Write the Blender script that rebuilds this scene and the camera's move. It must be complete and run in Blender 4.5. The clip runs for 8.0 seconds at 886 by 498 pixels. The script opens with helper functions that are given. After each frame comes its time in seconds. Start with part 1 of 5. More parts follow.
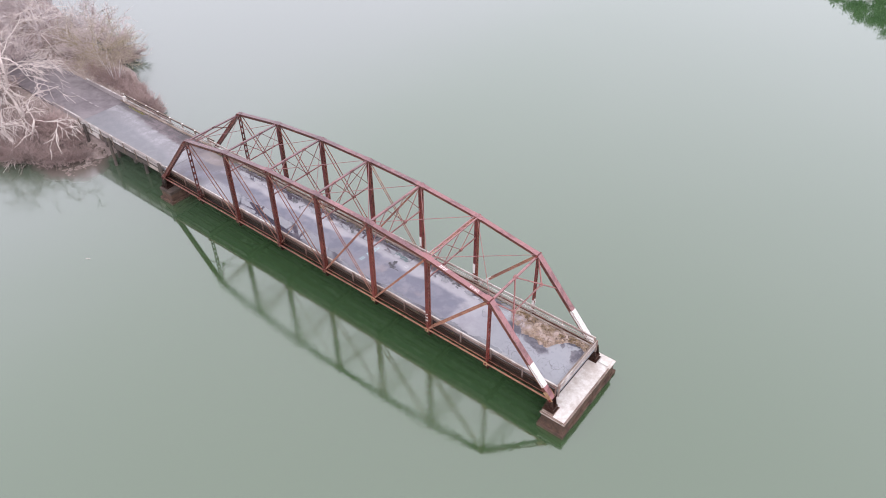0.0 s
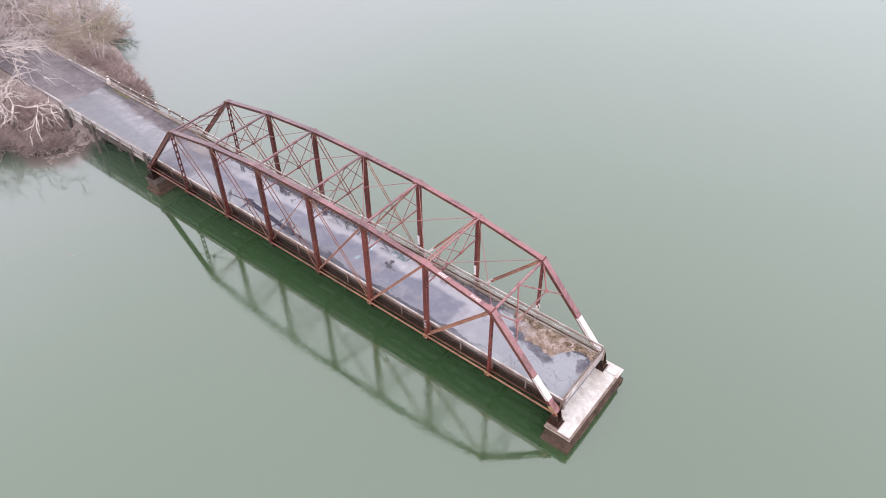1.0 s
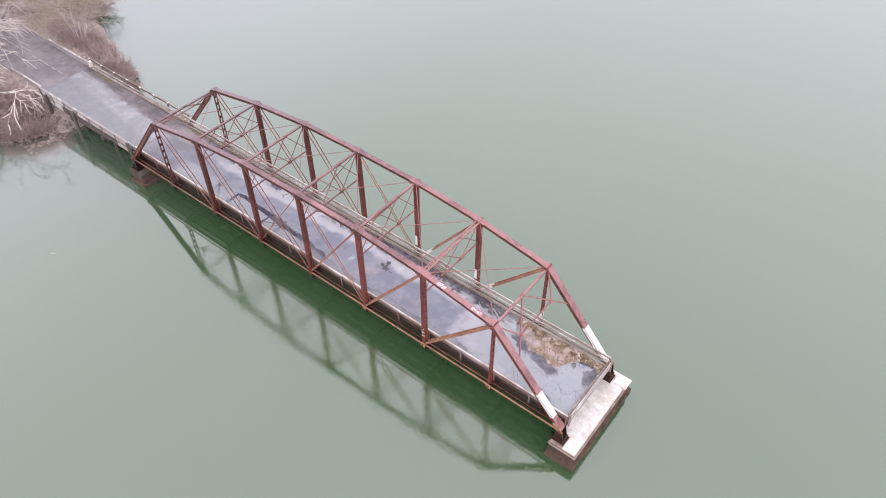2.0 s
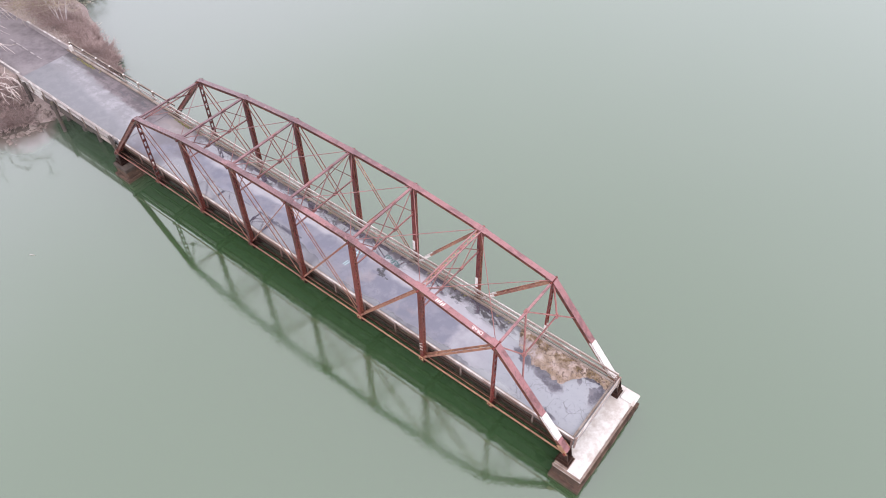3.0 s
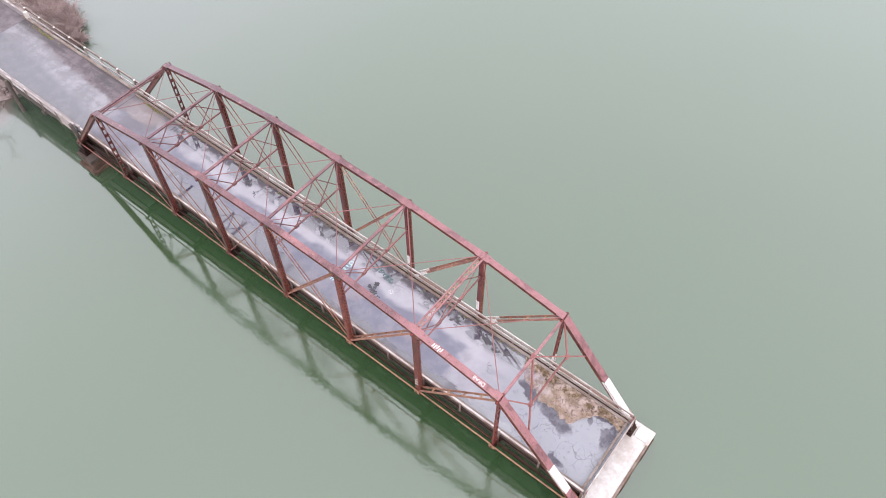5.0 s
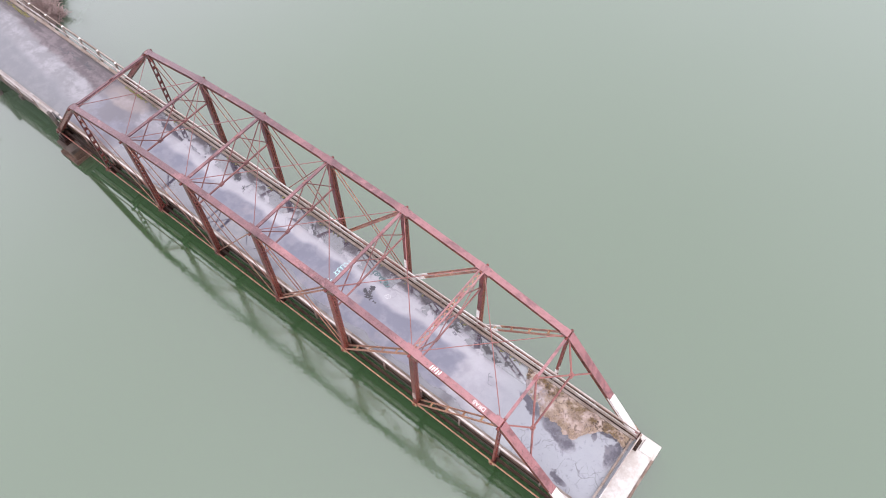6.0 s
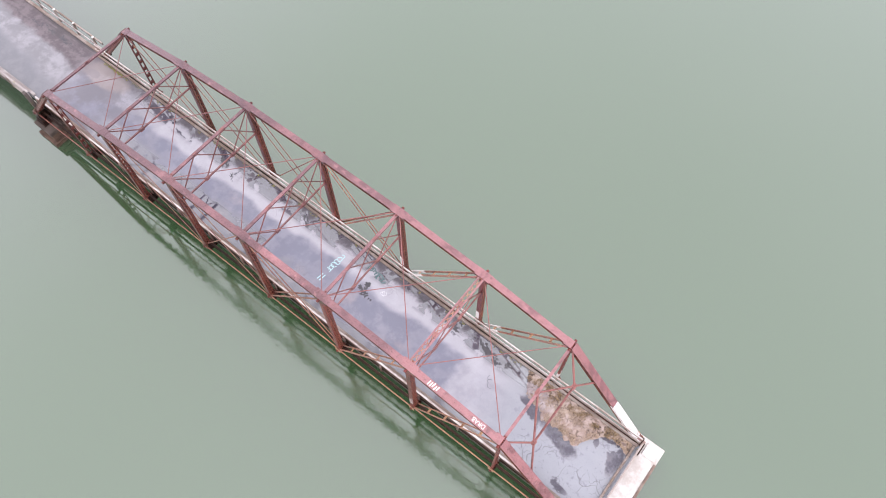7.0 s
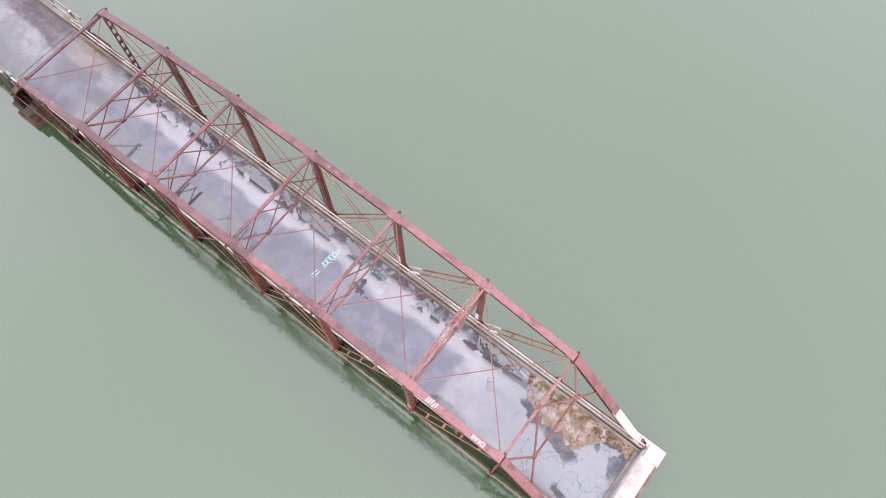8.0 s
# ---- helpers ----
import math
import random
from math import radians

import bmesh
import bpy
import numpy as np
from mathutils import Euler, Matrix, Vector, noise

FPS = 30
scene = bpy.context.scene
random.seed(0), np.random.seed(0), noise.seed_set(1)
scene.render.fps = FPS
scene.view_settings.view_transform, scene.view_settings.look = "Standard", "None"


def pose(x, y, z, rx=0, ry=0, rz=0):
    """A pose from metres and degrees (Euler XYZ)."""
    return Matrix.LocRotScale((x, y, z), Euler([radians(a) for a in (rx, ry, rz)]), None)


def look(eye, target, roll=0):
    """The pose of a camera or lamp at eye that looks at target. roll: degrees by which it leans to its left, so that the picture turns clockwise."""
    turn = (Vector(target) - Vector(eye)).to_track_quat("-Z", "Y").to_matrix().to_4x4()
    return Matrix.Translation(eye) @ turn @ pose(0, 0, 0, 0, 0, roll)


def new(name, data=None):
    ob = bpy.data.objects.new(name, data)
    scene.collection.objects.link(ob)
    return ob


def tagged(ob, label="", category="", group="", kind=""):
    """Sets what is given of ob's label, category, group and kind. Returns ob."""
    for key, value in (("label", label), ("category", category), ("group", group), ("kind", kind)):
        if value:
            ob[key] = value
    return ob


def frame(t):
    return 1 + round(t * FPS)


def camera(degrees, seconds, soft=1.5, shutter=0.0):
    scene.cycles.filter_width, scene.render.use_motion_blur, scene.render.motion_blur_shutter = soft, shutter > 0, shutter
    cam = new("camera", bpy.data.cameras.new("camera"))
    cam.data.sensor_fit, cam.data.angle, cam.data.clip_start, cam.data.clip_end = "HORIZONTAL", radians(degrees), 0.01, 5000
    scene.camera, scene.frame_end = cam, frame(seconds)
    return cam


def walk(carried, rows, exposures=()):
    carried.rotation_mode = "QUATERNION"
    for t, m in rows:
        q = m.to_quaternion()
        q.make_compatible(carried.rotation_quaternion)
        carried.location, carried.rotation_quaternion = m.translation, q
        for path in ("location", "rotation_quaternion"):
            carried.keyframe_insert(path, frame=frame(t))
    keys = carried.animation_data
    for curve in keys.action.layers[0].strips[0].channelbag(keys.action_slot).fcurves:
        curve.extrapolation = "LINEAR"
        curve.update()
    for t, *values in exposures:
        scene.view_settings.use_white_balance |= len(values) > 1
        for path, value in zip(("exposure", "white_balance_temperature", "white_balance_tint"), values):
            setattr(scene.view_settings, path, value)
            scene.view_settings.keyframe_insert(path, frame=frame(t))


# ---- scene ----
cam = camera(61.54, 8.0, soft=0.95)
PATH = [
    (0, (32.264, -29.625, 36.668), (31.319, -28.425, 35.377), -0.25),
    (0.5, (31.162, -28.161, 36.661), (30.235, -26.984, 35.336), -0.25),
    (1, (30.059, -26.699, 36.652), (29.151, -25.548, 35.291), -0.26),
    (1.5, (28.955, -25.236, 36.642), (28.068, -24.112, 35.246), -0.27),
    (3, (25.637, -20.851, 36.613), (24.815, -19.811, 35.115), -0.34),
    (3.5, (24.527, -19.391, 36.608), (23.728, -18.380, 35.078), -0.36),
    (4, (23.412, -17.931, 36.610), (22.638, -16.952, 35.047), -0.36),
    (4.5, (22.295, -16.477, 36.615), (21.550, -15.533, 35.017), -0.35),
    (6, (18.948, -12.135, 36.646), (18.307, -11.320, 34.936), -0.19),
    (6.5, (17.840, -10.706, 36.652), (17.245, -9.945, 34.901), -0.10),
    (7, (16.734, -9.287, 36.660), (16.189, -8.587, 34.868), 0.01),
    (7.5, (15.627, -7.871, 36.672), (15.135, -7.234, 34.841), 0.14),
    (8, (14.521, -6.452, 36.687), (14.081, -5.880, 34.822), 0.28),
]
walk(cam, [(t, look(eye, target, roll)) for t, eye, target, roll in PATH], exposures=[(0.0, 0.14), (1.2, 0.23), (3.0, 0.30), (4.0, 0.34), (8.0, 0.42)])

# ---------------------------------------------------------------- light
WATER_Z = -2.2
world = bpy.data.worlds.new("overcast_sky")
scene.world = world
world.use_nodes = True
wn = world.node_tree
wn.nodes.clear()
w_out = wn.nodes.new("ShaderNodeOutputWorld")
w_bg = wn.nodes.new("ShaderNodeBackground")
w_sky = wn.nodes.new("ShaderNodeTexSky")
w_sky.sky_type = "NISHITA"
w_sky.sun_disc = False
w_sky.sun_elevation = radians(55)
w_sky.sun_rotation = radians(138)
w_sky.air_density, w_sky.dust_density, w_sky.ozone_density = 1.0, 4.0, 1.0
w_mix = wn.nodes.new("ShaderNodeMix")
w_mix.data_type = "RGBA"
w_mix.inputs[0].default_value = 0.85          # cloud cover
# cloud layer, brighter through the haze towards the horizon
w_co = wn.nodes.new("ShaderNodeTexCoord")
w_sep = wn.nodes.new("ShaderNodeSeparateXYZ")
w_up = wn.nodes.new("ShaderNodeMapRange")
w_up.interpolation_type = "SMOOTHSTEP"
w_up.inputs[1].default_value, w_up.inputs[2].default_value = 0.25, 0.9
w_cloud = wn.nodes.new("ShaderNodeMix")
w_cloud.data_type = "RGBA"
w_cloud.inputs[6].default_value = (22.8, 22.2, 25.4, 1)
w_cloud.inputs[7].default_value = (14.7, 14.3, 15.2, 1)
wn.links.new(w_co.outputs["Generated"], w_sep.inputs[0])
wn.links.new(w_sep.outputs[2], w_up.inputs[0])
wn.links.new(w_up.outputs[0], w_cloud.inputs[0])
wn.links.new(w_cloud.outputs[2], w_mix.inputs[7])
wn.links.new(w_sky.outputs[0], w_mix.inputs[6])
wn.links.new(w_mix.outputs[2], w_bg.inputs[0])
w_bg.inputs[1].default_value = 0.1
wn.links.new(w_bg.outputs[0], w_out.inputs[0])

sun = bpy.data.lights.new("sun", "SUN")
sun.energy, sun.angle, sun.color = 0.7, radians(40), (1.0, 0.97, 0.95)
new("sun", sun).matrix_world = look((50, -55, 95), (0, 0, 0))


# ---------------------------------------------------------------- materials
class Nodes:
    """A short hand for one node material."""

    def __init__(self, name):
        self.m = bpy.data.materials.new(name)
        self.m.use_nodes = True
        self.t = self.m.node_tree
        self.p = self.t.nodes["Principled BSDF"]
        self.coord = self.t.nodes.new("ShaderNodeTexCoord").outputs["Object"]
        self.geo = self.t.nodes.new("ShaderNodeNewGeometry")

    def link(self, a, b):
        self.t.links.new(a, b)

    def set(self, socket, value):
        if hasattr(value, "is_linked"):
            self.link(value, socket)
        else:
            socket.default_value = value

    def noise(self, scale, detail=4, rough=0.6, vec=None, stretch=None, distort=0.0):
        n = self.t.nodes.new("ShaderNodeTexNoise")
        n.inputs["Scale"].default_value, n.inputs["Detail"].default_value = scale, detail
        n.inputs["Roughness"].default_value, n.inputs["Distortion"].default_value = rough, distort
        v = vec or self.geo.outputs["Position"]
        if stretch:
            mp = self.t.nodes.new("ShaderNodeMapping")
            mp.inputs["Scale"].default_value = stretch
            self.link(v, mp.inputs[0])
            v = mp.outputs[0]
        self.link(v, n.inputs["Vector"])
        return n.outputs[0]

    def voronoi(self, scale, feature="F1", vec=None):
        n = self.t.nodes.new("ShaderNodeTexVoronoi")
        n.feature = feature
        n.inputs["Scale"].default_value = scale
        self.link(vec or self.geo.outputs["Position"], n.inputs["Vector"])
        return n.outputs[0]

    def ramp(self, value, lo, hi, smooth=True):
        n = self.t.nodes.new("ShaderNodeMapRange")
        n.interpolation_type = "SMOOTHSTEP" if smooth else "LINEAR"
        n.inputs[1].default_value, n.inputs[2].default_value = lo, hi
        self.link(value, n.inputs[0])
        return n.outputs[0]

    def math(self, op, a, b=0.0):
        n = self.t.nodes.new("ShaderNodeMath")
        n.operation = op
        self.set(n.inputs[0], a)
        self.set(n.inputs[1], b)
        return n.outputs[0]

    def mix(self, f, a, b):
        n = self.t.nodes.new("ShaderNodeMix")
        n.data_type = "RGBA"
        self.set(n.inputs[0], f)
        for k, c in ((6, a), (7, b)):
            self.set(n.inputs[k], (*c, 1) if isinstance(c, tuple) else c)
        return n.outputs[2]

    def axis(self, k, vec=None):
        n = self.t.nodes.new("ShaderNodeSeparateXYZ")
        self.link(vec or self.geo.outputs["Position"], n.inputs[0])
        return n.outputs[k]

    def piece(self):
        return self.t.nodes.new("ShaderNodeObjectInfo").outputs["Random"]

    def island(self):
        return self.geo.outputs["Random Per Island"]

    def done(self, colour, rough=0.8, metal=0.0, bump=None, strength=0.3, distance=0.02):
        self.set(self.p.inputs["Base Color"], (*colour, 1) if isinstance(colour, tuple) else colour)
        self.set(self.p.inputs["Roughness"], rough)
        self.set(self.p.inputs["Metallic"], metal)
        if bump is not None:
            b = self.t.nodes.new("ShaderNodeBump")
            b.inputs["Strength"].default_value, b.inputs["Distance"].default_value = strength, distance
            self.link(bump, b.inputs["Height"])
            self.link(b.outputs[0], self.p.inputs["Normal"])
        return self.m


def mat_steel(name, base, dark, rust, amount=0.5, damp=0.0, gloss=0.5):
    """Red oxide paint, chalky with age, with rust coming through and grime in streaks."""
    n = Nodes(name)
    fine, mid, big = n.noise(22, 5), n.noise(3.2, 6, 0.7), n.noise(0.35, 4)
    # the paint is more worn and chalky towards the free end
    blotch = n.ramp(n.noise(0.9, 7, 0.7, distort=0.7), 0.5, 0.59)
    worn = n.ramp(n.math("ADD", n.math("MULTIPLY", n.axis(0), 0.017), big), 0.36, 0.68)
    c = n.mix(worn, dark, base)
    c = n.mix(n.math("MULTIPLY", n.ramp(mid, 0.5, 0.68), amount), c, rust)
    c = n.mix(n.math("MULTIPLY", blotch, 0.5), c, tuple(v * 0.6 for v in dark[:1]) + tuple(v * 0.55 for v in dark[1:]))
    pit = n.ramp(n.noise(8, 5, 0.7), 0.55, 0.63)
    c = n.mix(n.math("MULTIPLY", pit, 0.6), c, tuple(v * 0.5 for v in dark))
    speck = n.ramp(n.noise(11, 4, 0.6), 0.6, 0.67)
    c = n.mix(n.math("MULTIPLY", speck, amount), c, tuple(v * 0.9 for v in rust))
    grime = n.ramp(n.noise(1.1, 7, 0.75, stretch=(0.5, 3.0, 2.0)), 0.54, 0.7)
    c = n.mix(n.math("MULTIPLY", grime, 0.5), c, tuple(v * 0.45 for v in dark))
    c = n.mix(n.math("MULTIPLY", n.ramp(fine, 0.5, 0.75), 0.4), c, (0.10, 0.04, 0.03))
    chalk = n.ramp(n.noise(4, 6, 0.72), 0.56, 0.66)
    c = n.mix(n.math("MULTIPLY", chalk, 0.35), c, tuple(min(1.0, v * 1.6 + 0.03) for v in base))
    c = n.mix(n.math("MULTIPLY", n.piece(), 0.3), c, dark)
    n.p.inputs["Coat Weight"].default_value, n.p.inputs["Coat Roughness"].default_value = damp, 0.28
    n.p.inputs["Specular IOR Level"].default_value = gloss
    return n.done(c, n.ramp(fine, 0.0, 1.4), 0.0, fine, 0.4, 0.01)


def mat_white_paint():
    n = Nodes("flaking_white_paint")
    a, b = n.noise(5, 6, 0.7), n.noise(26, 4)
    c = n.mix(n.ramp(b, 0.45, 0.75), (0.74, 0.71, 0.69), (0.56, 0.5, 0.47))
    c = n.mix(n.ramp(a, 0.56, 0.68), c, (0.26, 0.12, 0.08))
    return n.done(c, 0.7, 0, a, 0.3)


def mat_timber(name, light, dark, white=0.0):
    """Weathered planks: grain along x, with worn whitewash where asked."""
    n = Nodes(name)
    grain = n.noise(9, 5, 0.7, stretch=(0.12, 2.2, 2.2))
    blot = n.noise(0.7, 5, 0.65)
    c = n.mix(n.ramp(grain, 0.3, 0.75), light, dark)
    c = n.mix(n.math("MULTIPLY", n.piece(), 0.5), c, dark)
    if white:
        c = n.mix(n.math("MULTIPLY", n.ramp(blot, 0.46, 0.6), white), c, (0.62, 0.59, 0.57))
    moss = n.math("MULTIPLY", n.ramp(n.noise(1.7, 5), 0.56, 0.74), 0.35)
    c = n.mix(moss, c, (0.2, 0.17, 0.07))
    return n.done(c, 0.85, 0, grain, 0.5, 0.01)


def mat_deck():
    """Old concrete wearing course: pale drying ground, standing damp on the low side, cracks, dirty kerbs with the
    rail's reflection painted in.
    """
    n = Nodes("worn_concrete_deck")
    y = n.axis(1)
    x = n.axis(0)
    soft = n.noise(0.5, 5, 0.55, distort=0.5)
    mid = n.noise(1.7, 6, 0.6)
    fine = n.noise(14, 5, 0.65)
    c = n.mix(n.ramp(mid, 0.3, 0.72), (0.36, 0.3495, 0.39), (0.29, 0.2805, 0.315))
    pale = n.ramp(soft, 0.46, 0.66)
    c = n.mix(n.math("MULTIPLY", pale, 0.45), c, (0.455, 0.44, 0.475))
    # the high side stays dry and chalky
    drift = n.math("ADD", y, n.math("MULTIPLY", n.math("SUBTRACT", n.noise(0.5, 5, 0.6), 0.5), 0.8))
    crown = n.math("MULTIPLY", n.ramp(n.math("ABSOLUTE", n.math("SUBTRACT", drift, 1.05)), 0.75, 0.35), n.math("MULTIPLY", n.ramp(x, -19.0, -9.0), 0.5))
    c = n.mix(crown, c, (0.445, 0.43, 0.465))
    # damp on the low side up to a ragged line at the crown
    wander = n.math("MULTIPLY", n.math("SUBTRACT", n.noise(0.3, 4, 0.5), 0.5), 2.2)
    edge = n.math("ADD", y, wander)
    damp = n.ramp(edge, 0.85, 0.45)
    xe = n.math("ADD", x, n.math("MULTIPLY", n.noise(0.8, 4), 2.0))
    damp = n.math("MULTIPLY", damp, n.ramp(xe, 11.9, 11.2))
    damp = n.math("MULTIPLY", damp, n.ramp(n.noise(0.22, 3, 0.5), 0.1, 0.26))
    damp = n.math("MULTIPLY", damp, n.math("ADD", 0.45, n.math("MULTIPLY", n.ramp(x, -20.5, -18.0), 0.55)))
    damp = n.math("MULTIPLY", damp, n.math("ADD", 0.7, n.math("MULTIPLY", n.ramp(n.noise(1.1, 6, 0.6), 0.6, 0.4), 0.3)))
    c = n.mix(n.math("MULTIPLY", damp, 0.92), c, (0.172, 0.173, 0.222))
    # far kerb: grime and the railing's dark reflection, both put into the colour
    lean = n.math("ADD", y, n.math("MULTIPLY", n.math("SUBTRACT", n.noise(0.8, 7, 0.7), 0.5), 1.3))
    dirt_and_reflection = n.ramp(lean, 1.48, 1.86)
    c = n.mix(n.math("MULTIPLY", dirt_and_reflection, 0.9), c, (0.078, 0.066, 0.078))
    nearside = n.ramp(n.math("ADD", y, n.math("MULTIPLY", n.math("SUBTRACT", n.noise(1.1, 6, 0.7), 0.5), 0.7)), -1.9, -2.1)
    c = n.mix(n.math("MULTIPLY", nearside, 0.6), c, (0.15, 0.128, 0.125))
    # lengthwise streaks: grime and mirrored rails drawn as dark colour
    streak = n.ramp(n.noise(1.3, 6, 0.7, stretch=(0.35, 2.6, 1.0)), 0.55, 0.7)
    band = n.ramp(y, 0.9, 1.6)
    c = n.mix(n.math("MULTIPLY", n.math("MULTIPLY", streak, band), 0.7), c, (0.12, 0.1082, 0.115))
    # films of standing rain that mirror the trusses
    film = n.math("MAXIMUM", n.ramp(y, 1.05, 1.45), n.math("MULTIPLY", n.math("MULTIPLY", n.ramp(y, -0.2, -0.8), n.ramp(x, 1.5, -2.5)), 0.95))
    wet = n.math("MULTIPLY", film, n.ramp(n.noise(0.8, 6, 0.6, distort=0.4), 0.44, 0.5))
    wet = n.math("MAXIMUM", wet, n.math("MULTIPLY", n.ramp(lean, 1.5, 1.75), n.math("MULTIPLY", n.ramp(n.noise(1.0, 5, 0.6), 0.5, 0.58), 0.9)))
    low_side = n.math("ADD", y, n.math("MULTIPLY", n.math("SUBTRACT", n.noise(0.7, 5, 0.6), 0.5), 1.1))
    low_side = n.math("SUBTRACT", low_side, n.math("MULTIPLY", n.ramp(x, 3.0, -2.0), 0.5))
    wet = n.math("MAXIMUM", wet, n.math("MULTIPLY", n.ramp(low_side, -1.5, -1.66), 0.9))
    wet = n.math("MULTIPLY", wet, n.ramp(n.math("ABSOLUTE", x), 16.5, 14.5))
    # a long puddle by the low kerb
    pu = n.math("DIVIDE", n.math("ADD", x, 7.3), 4.4)
    pv = n.math("DIVIDE", n.math("ADD", y, 1.2), 0.62)
    pd = n.math("ADD", n.math("MULTIPLY", pu, pu), n.math("MULTIPLY", pv, pv))
    pd = n.math("ADD", pd, n.math("MULTIPLY", n.math("SUBTRACT", n.noise(0.9, 5, 0.55), 0.5), 2.2))
    wet = n.math("MAXIMUM", wet, n.ramp(pd, 1.15, 0.75))
    c = n.mix(n.math("MULTIPLY", wet, 0.92), c, (0.060, 0.055, 0.080))
    brown = n.math("MULTIPLY", n.ramp(n.noise(0.45, 5, 0.6), 0.58, 0.72), 0.28)
    c = n.mix(brown, c, (0.42, 0.3347, 0.315))
    dull = n.math("MULTIPLY", n.ramp(x, -11.0, -17.0), n.ramp(n.noise(0.7, 6, 0.65), 0.7, 0.42))
    c = n.mix(n.math("MULTIPLY", dull, 0.9), c, (0.165, 0.154, 0.174))
    # by the shore portal a pinkish stain lies on the high side
    su = n.math("DIVIDE", n.math("ADD", x, 18.0), 2.0)
    sv = n.math("DIVIDE", n.math("SUBTRACT", y, 1.5), 0.75)
    sd = n.math("ADD", n.math("ADD", n.math("MULTIPLY", su, su), n.math("MULTIPLY", sv, sv)), n.math("MULTIPLY", n.math("SUBTRACT", n.noise(1.3, 6, 0.65), 0.5), 1.4))
    c = n.mix(n.math("MULTIPLY", n.ramp(sd, 1.35, 0.5), 0.6), c, (0.30, 0.25, 0.238))
    su = n.math("DIVIDE", n.math("ADD", x, 18.7), 0.5)
    sv = n.math("DIVIDE", n.math("SUBTRACT", y, 1.2), 0.28)
    sd = n.math("ADD", n.math("ADD", n.math("MULTIPLY", su, su), n.math("MULTIPLY", sv, sv)), n.math("MULTIPLY", n.math("SUBTRACT", n.noise(3.0, 5, 0.65), 0.5), 1.2))
    c = n.mix(n.math("MULTIPLY", n.ramp(sd, 1.1, 0.8), 0.75), c, (0.23, 0.205, 0.215))
    # the trestle's deck: blue-grey damp, a pale worn path drifting across, crusted mauve soil on the far side
    tre = n.ramp(x, -18.5, -20.5)
    path = n.math("ADD", n.math("ADD", y, n.math("MULTIPLY", n.math("ADD", x, 20.9), 0.105)), n.math("MULTIPLY", n.math("SUBTRACT", n.noise(0.55, 6, 0.62), 0.5), 1.5))
    tb = n.noise(1.2, 7, 0.68, distort=0.3)
    low = n.mix(n.ramp(tb, 0.38, 0.62), (0.094, 0.092, 0.108), (0.125, 0.121, 0.135))
    t = n.mix(n.ramp(path, -1.1, -0.2), low, n.mix(n.ramp(tb, 0.35, 0.6), (0.222, 0.209, 0.23), (0.122, 0.114, 0.127)))
    crust = n.mix(n.ramp(n.noise(1.6, 7, 0.7), 0.4, 0.62), (0.165, 0.137, 0.147), (0.108, 0.089, 0.098))
    t = n.mix(n.ramp(path, 0.5, 0.85), t, crust)
    rim = n.math("MULTIPLY", n.ramp(n.math("ABSOLUTE", n.math("SUBTRACT", n.math("ADD", path, n.math("MULTIPLY", n.math("SUBTRACT", tb, 0.5), 1.6)), 0.75)), 0.07, 0.02), n.ramp(n.noise(0.8, 3), 0.45, 0.6))
    t = n.mix(n.math("MULTIPLY", rim, 0.7), t, (0.1, 0.088, 0.095))
    long = n.ramp(n.noise(0.9, 6, 0.65, stretch=(0.14, 1.8, 1.0)), 0.48, 0.6)
    t = n.mix(n.math("MULTIPLY", n.math("MULTIPLY", long, n.ramp(lean, 1.2, 1.8)), 0.85), t, (0.085, 0.075, 0.08))
    c = n.mix(tre, c, t)
    # damp silt lying against the turf and in the end corner
    sw = n.t.nodes.new("ShaderNodeTexNoise")
    sw.inputs["Scale"].default_value, sw.inputs["Detail"].default_value = 1.6, 6
    sw.inputs["Roughness"].default_value = 0.62
    n.link(n.geo.outputs["Position"], sw.inputs["Vector"])
    wx = n.math("ADD", x, n.math("MULTIPLY", n.math("SUBTRACT", n.axis(0, sw.outputs["Color"]), 0.5), 1.3))
    wy = n.math("ADD", y, n.math("MULTIPLY", n.math("SUBTRACT", n.axis(1, sw.outputs["Color"]), 0.5), 0.9))
    silt = None
    for cx, cy, rx, ry, lean in ((16.3, 0.42, 1.2, 0.58, 0.30), (19.15, 1.0, 0.42, 0.85, 0.0), (17.9, 1.3, 0.3, 0.16, 0.6), (18.5, 1.72, 0.5, 0.12, -0.1), (14.5, 0.66, 0.85, 0.32, 0.35), (12.4, 1.78, 0.9, 0.16, 0.0), (17.6, -1.6, 0.5, 0.2, 0.2)):
        dx = n.math("SUBTRACT", wx, cx)
        dy = n.math("DIVIDE", n.math("ADD", n.math("SUBTRACT", wy, cy), n.math("MULTIPLY", dx, lean)), ry)
        dx = n.math("DIVIDE", dx, rx)
        q = n.ramp(n.math("ADD", n.math("MULTIPLY", dx, dx), n.math("MULTIPLY", dy, dy)), 1.45, 0.55)
        silt = q if silt is None else n.math("MAXIMUM", silt, q)
    c = n.mix(n.math("MULTIPLY", silt, n.math("ADD", 0.72, n.math("MULTIPLY", n.ramp(mid, 0.62, 0.4), 0.24))), c, n.mix(n.ramp(fine, 0.35, 0.7), (0.1, 0.093, 0.118), (0.064, 0.059, 0.074)))
    blot = n.ramp(n.noise(2.2, 7, 0.72, distort=1.2), 0.69, 0.73)
    c = n.mix(n.math("MULTIPLY", blot, 0.75), c, (0.11, 0.1082, 0.125))
    wob = n.t.nodes.new("ShaderNodeVectorMath")
    wob.operation = "MULTIPLY_ADD"
    vec = n.t.nodes.new("ShaderNodeTexNoise")
    vec.inputs["Scale"].default_value = 1.4
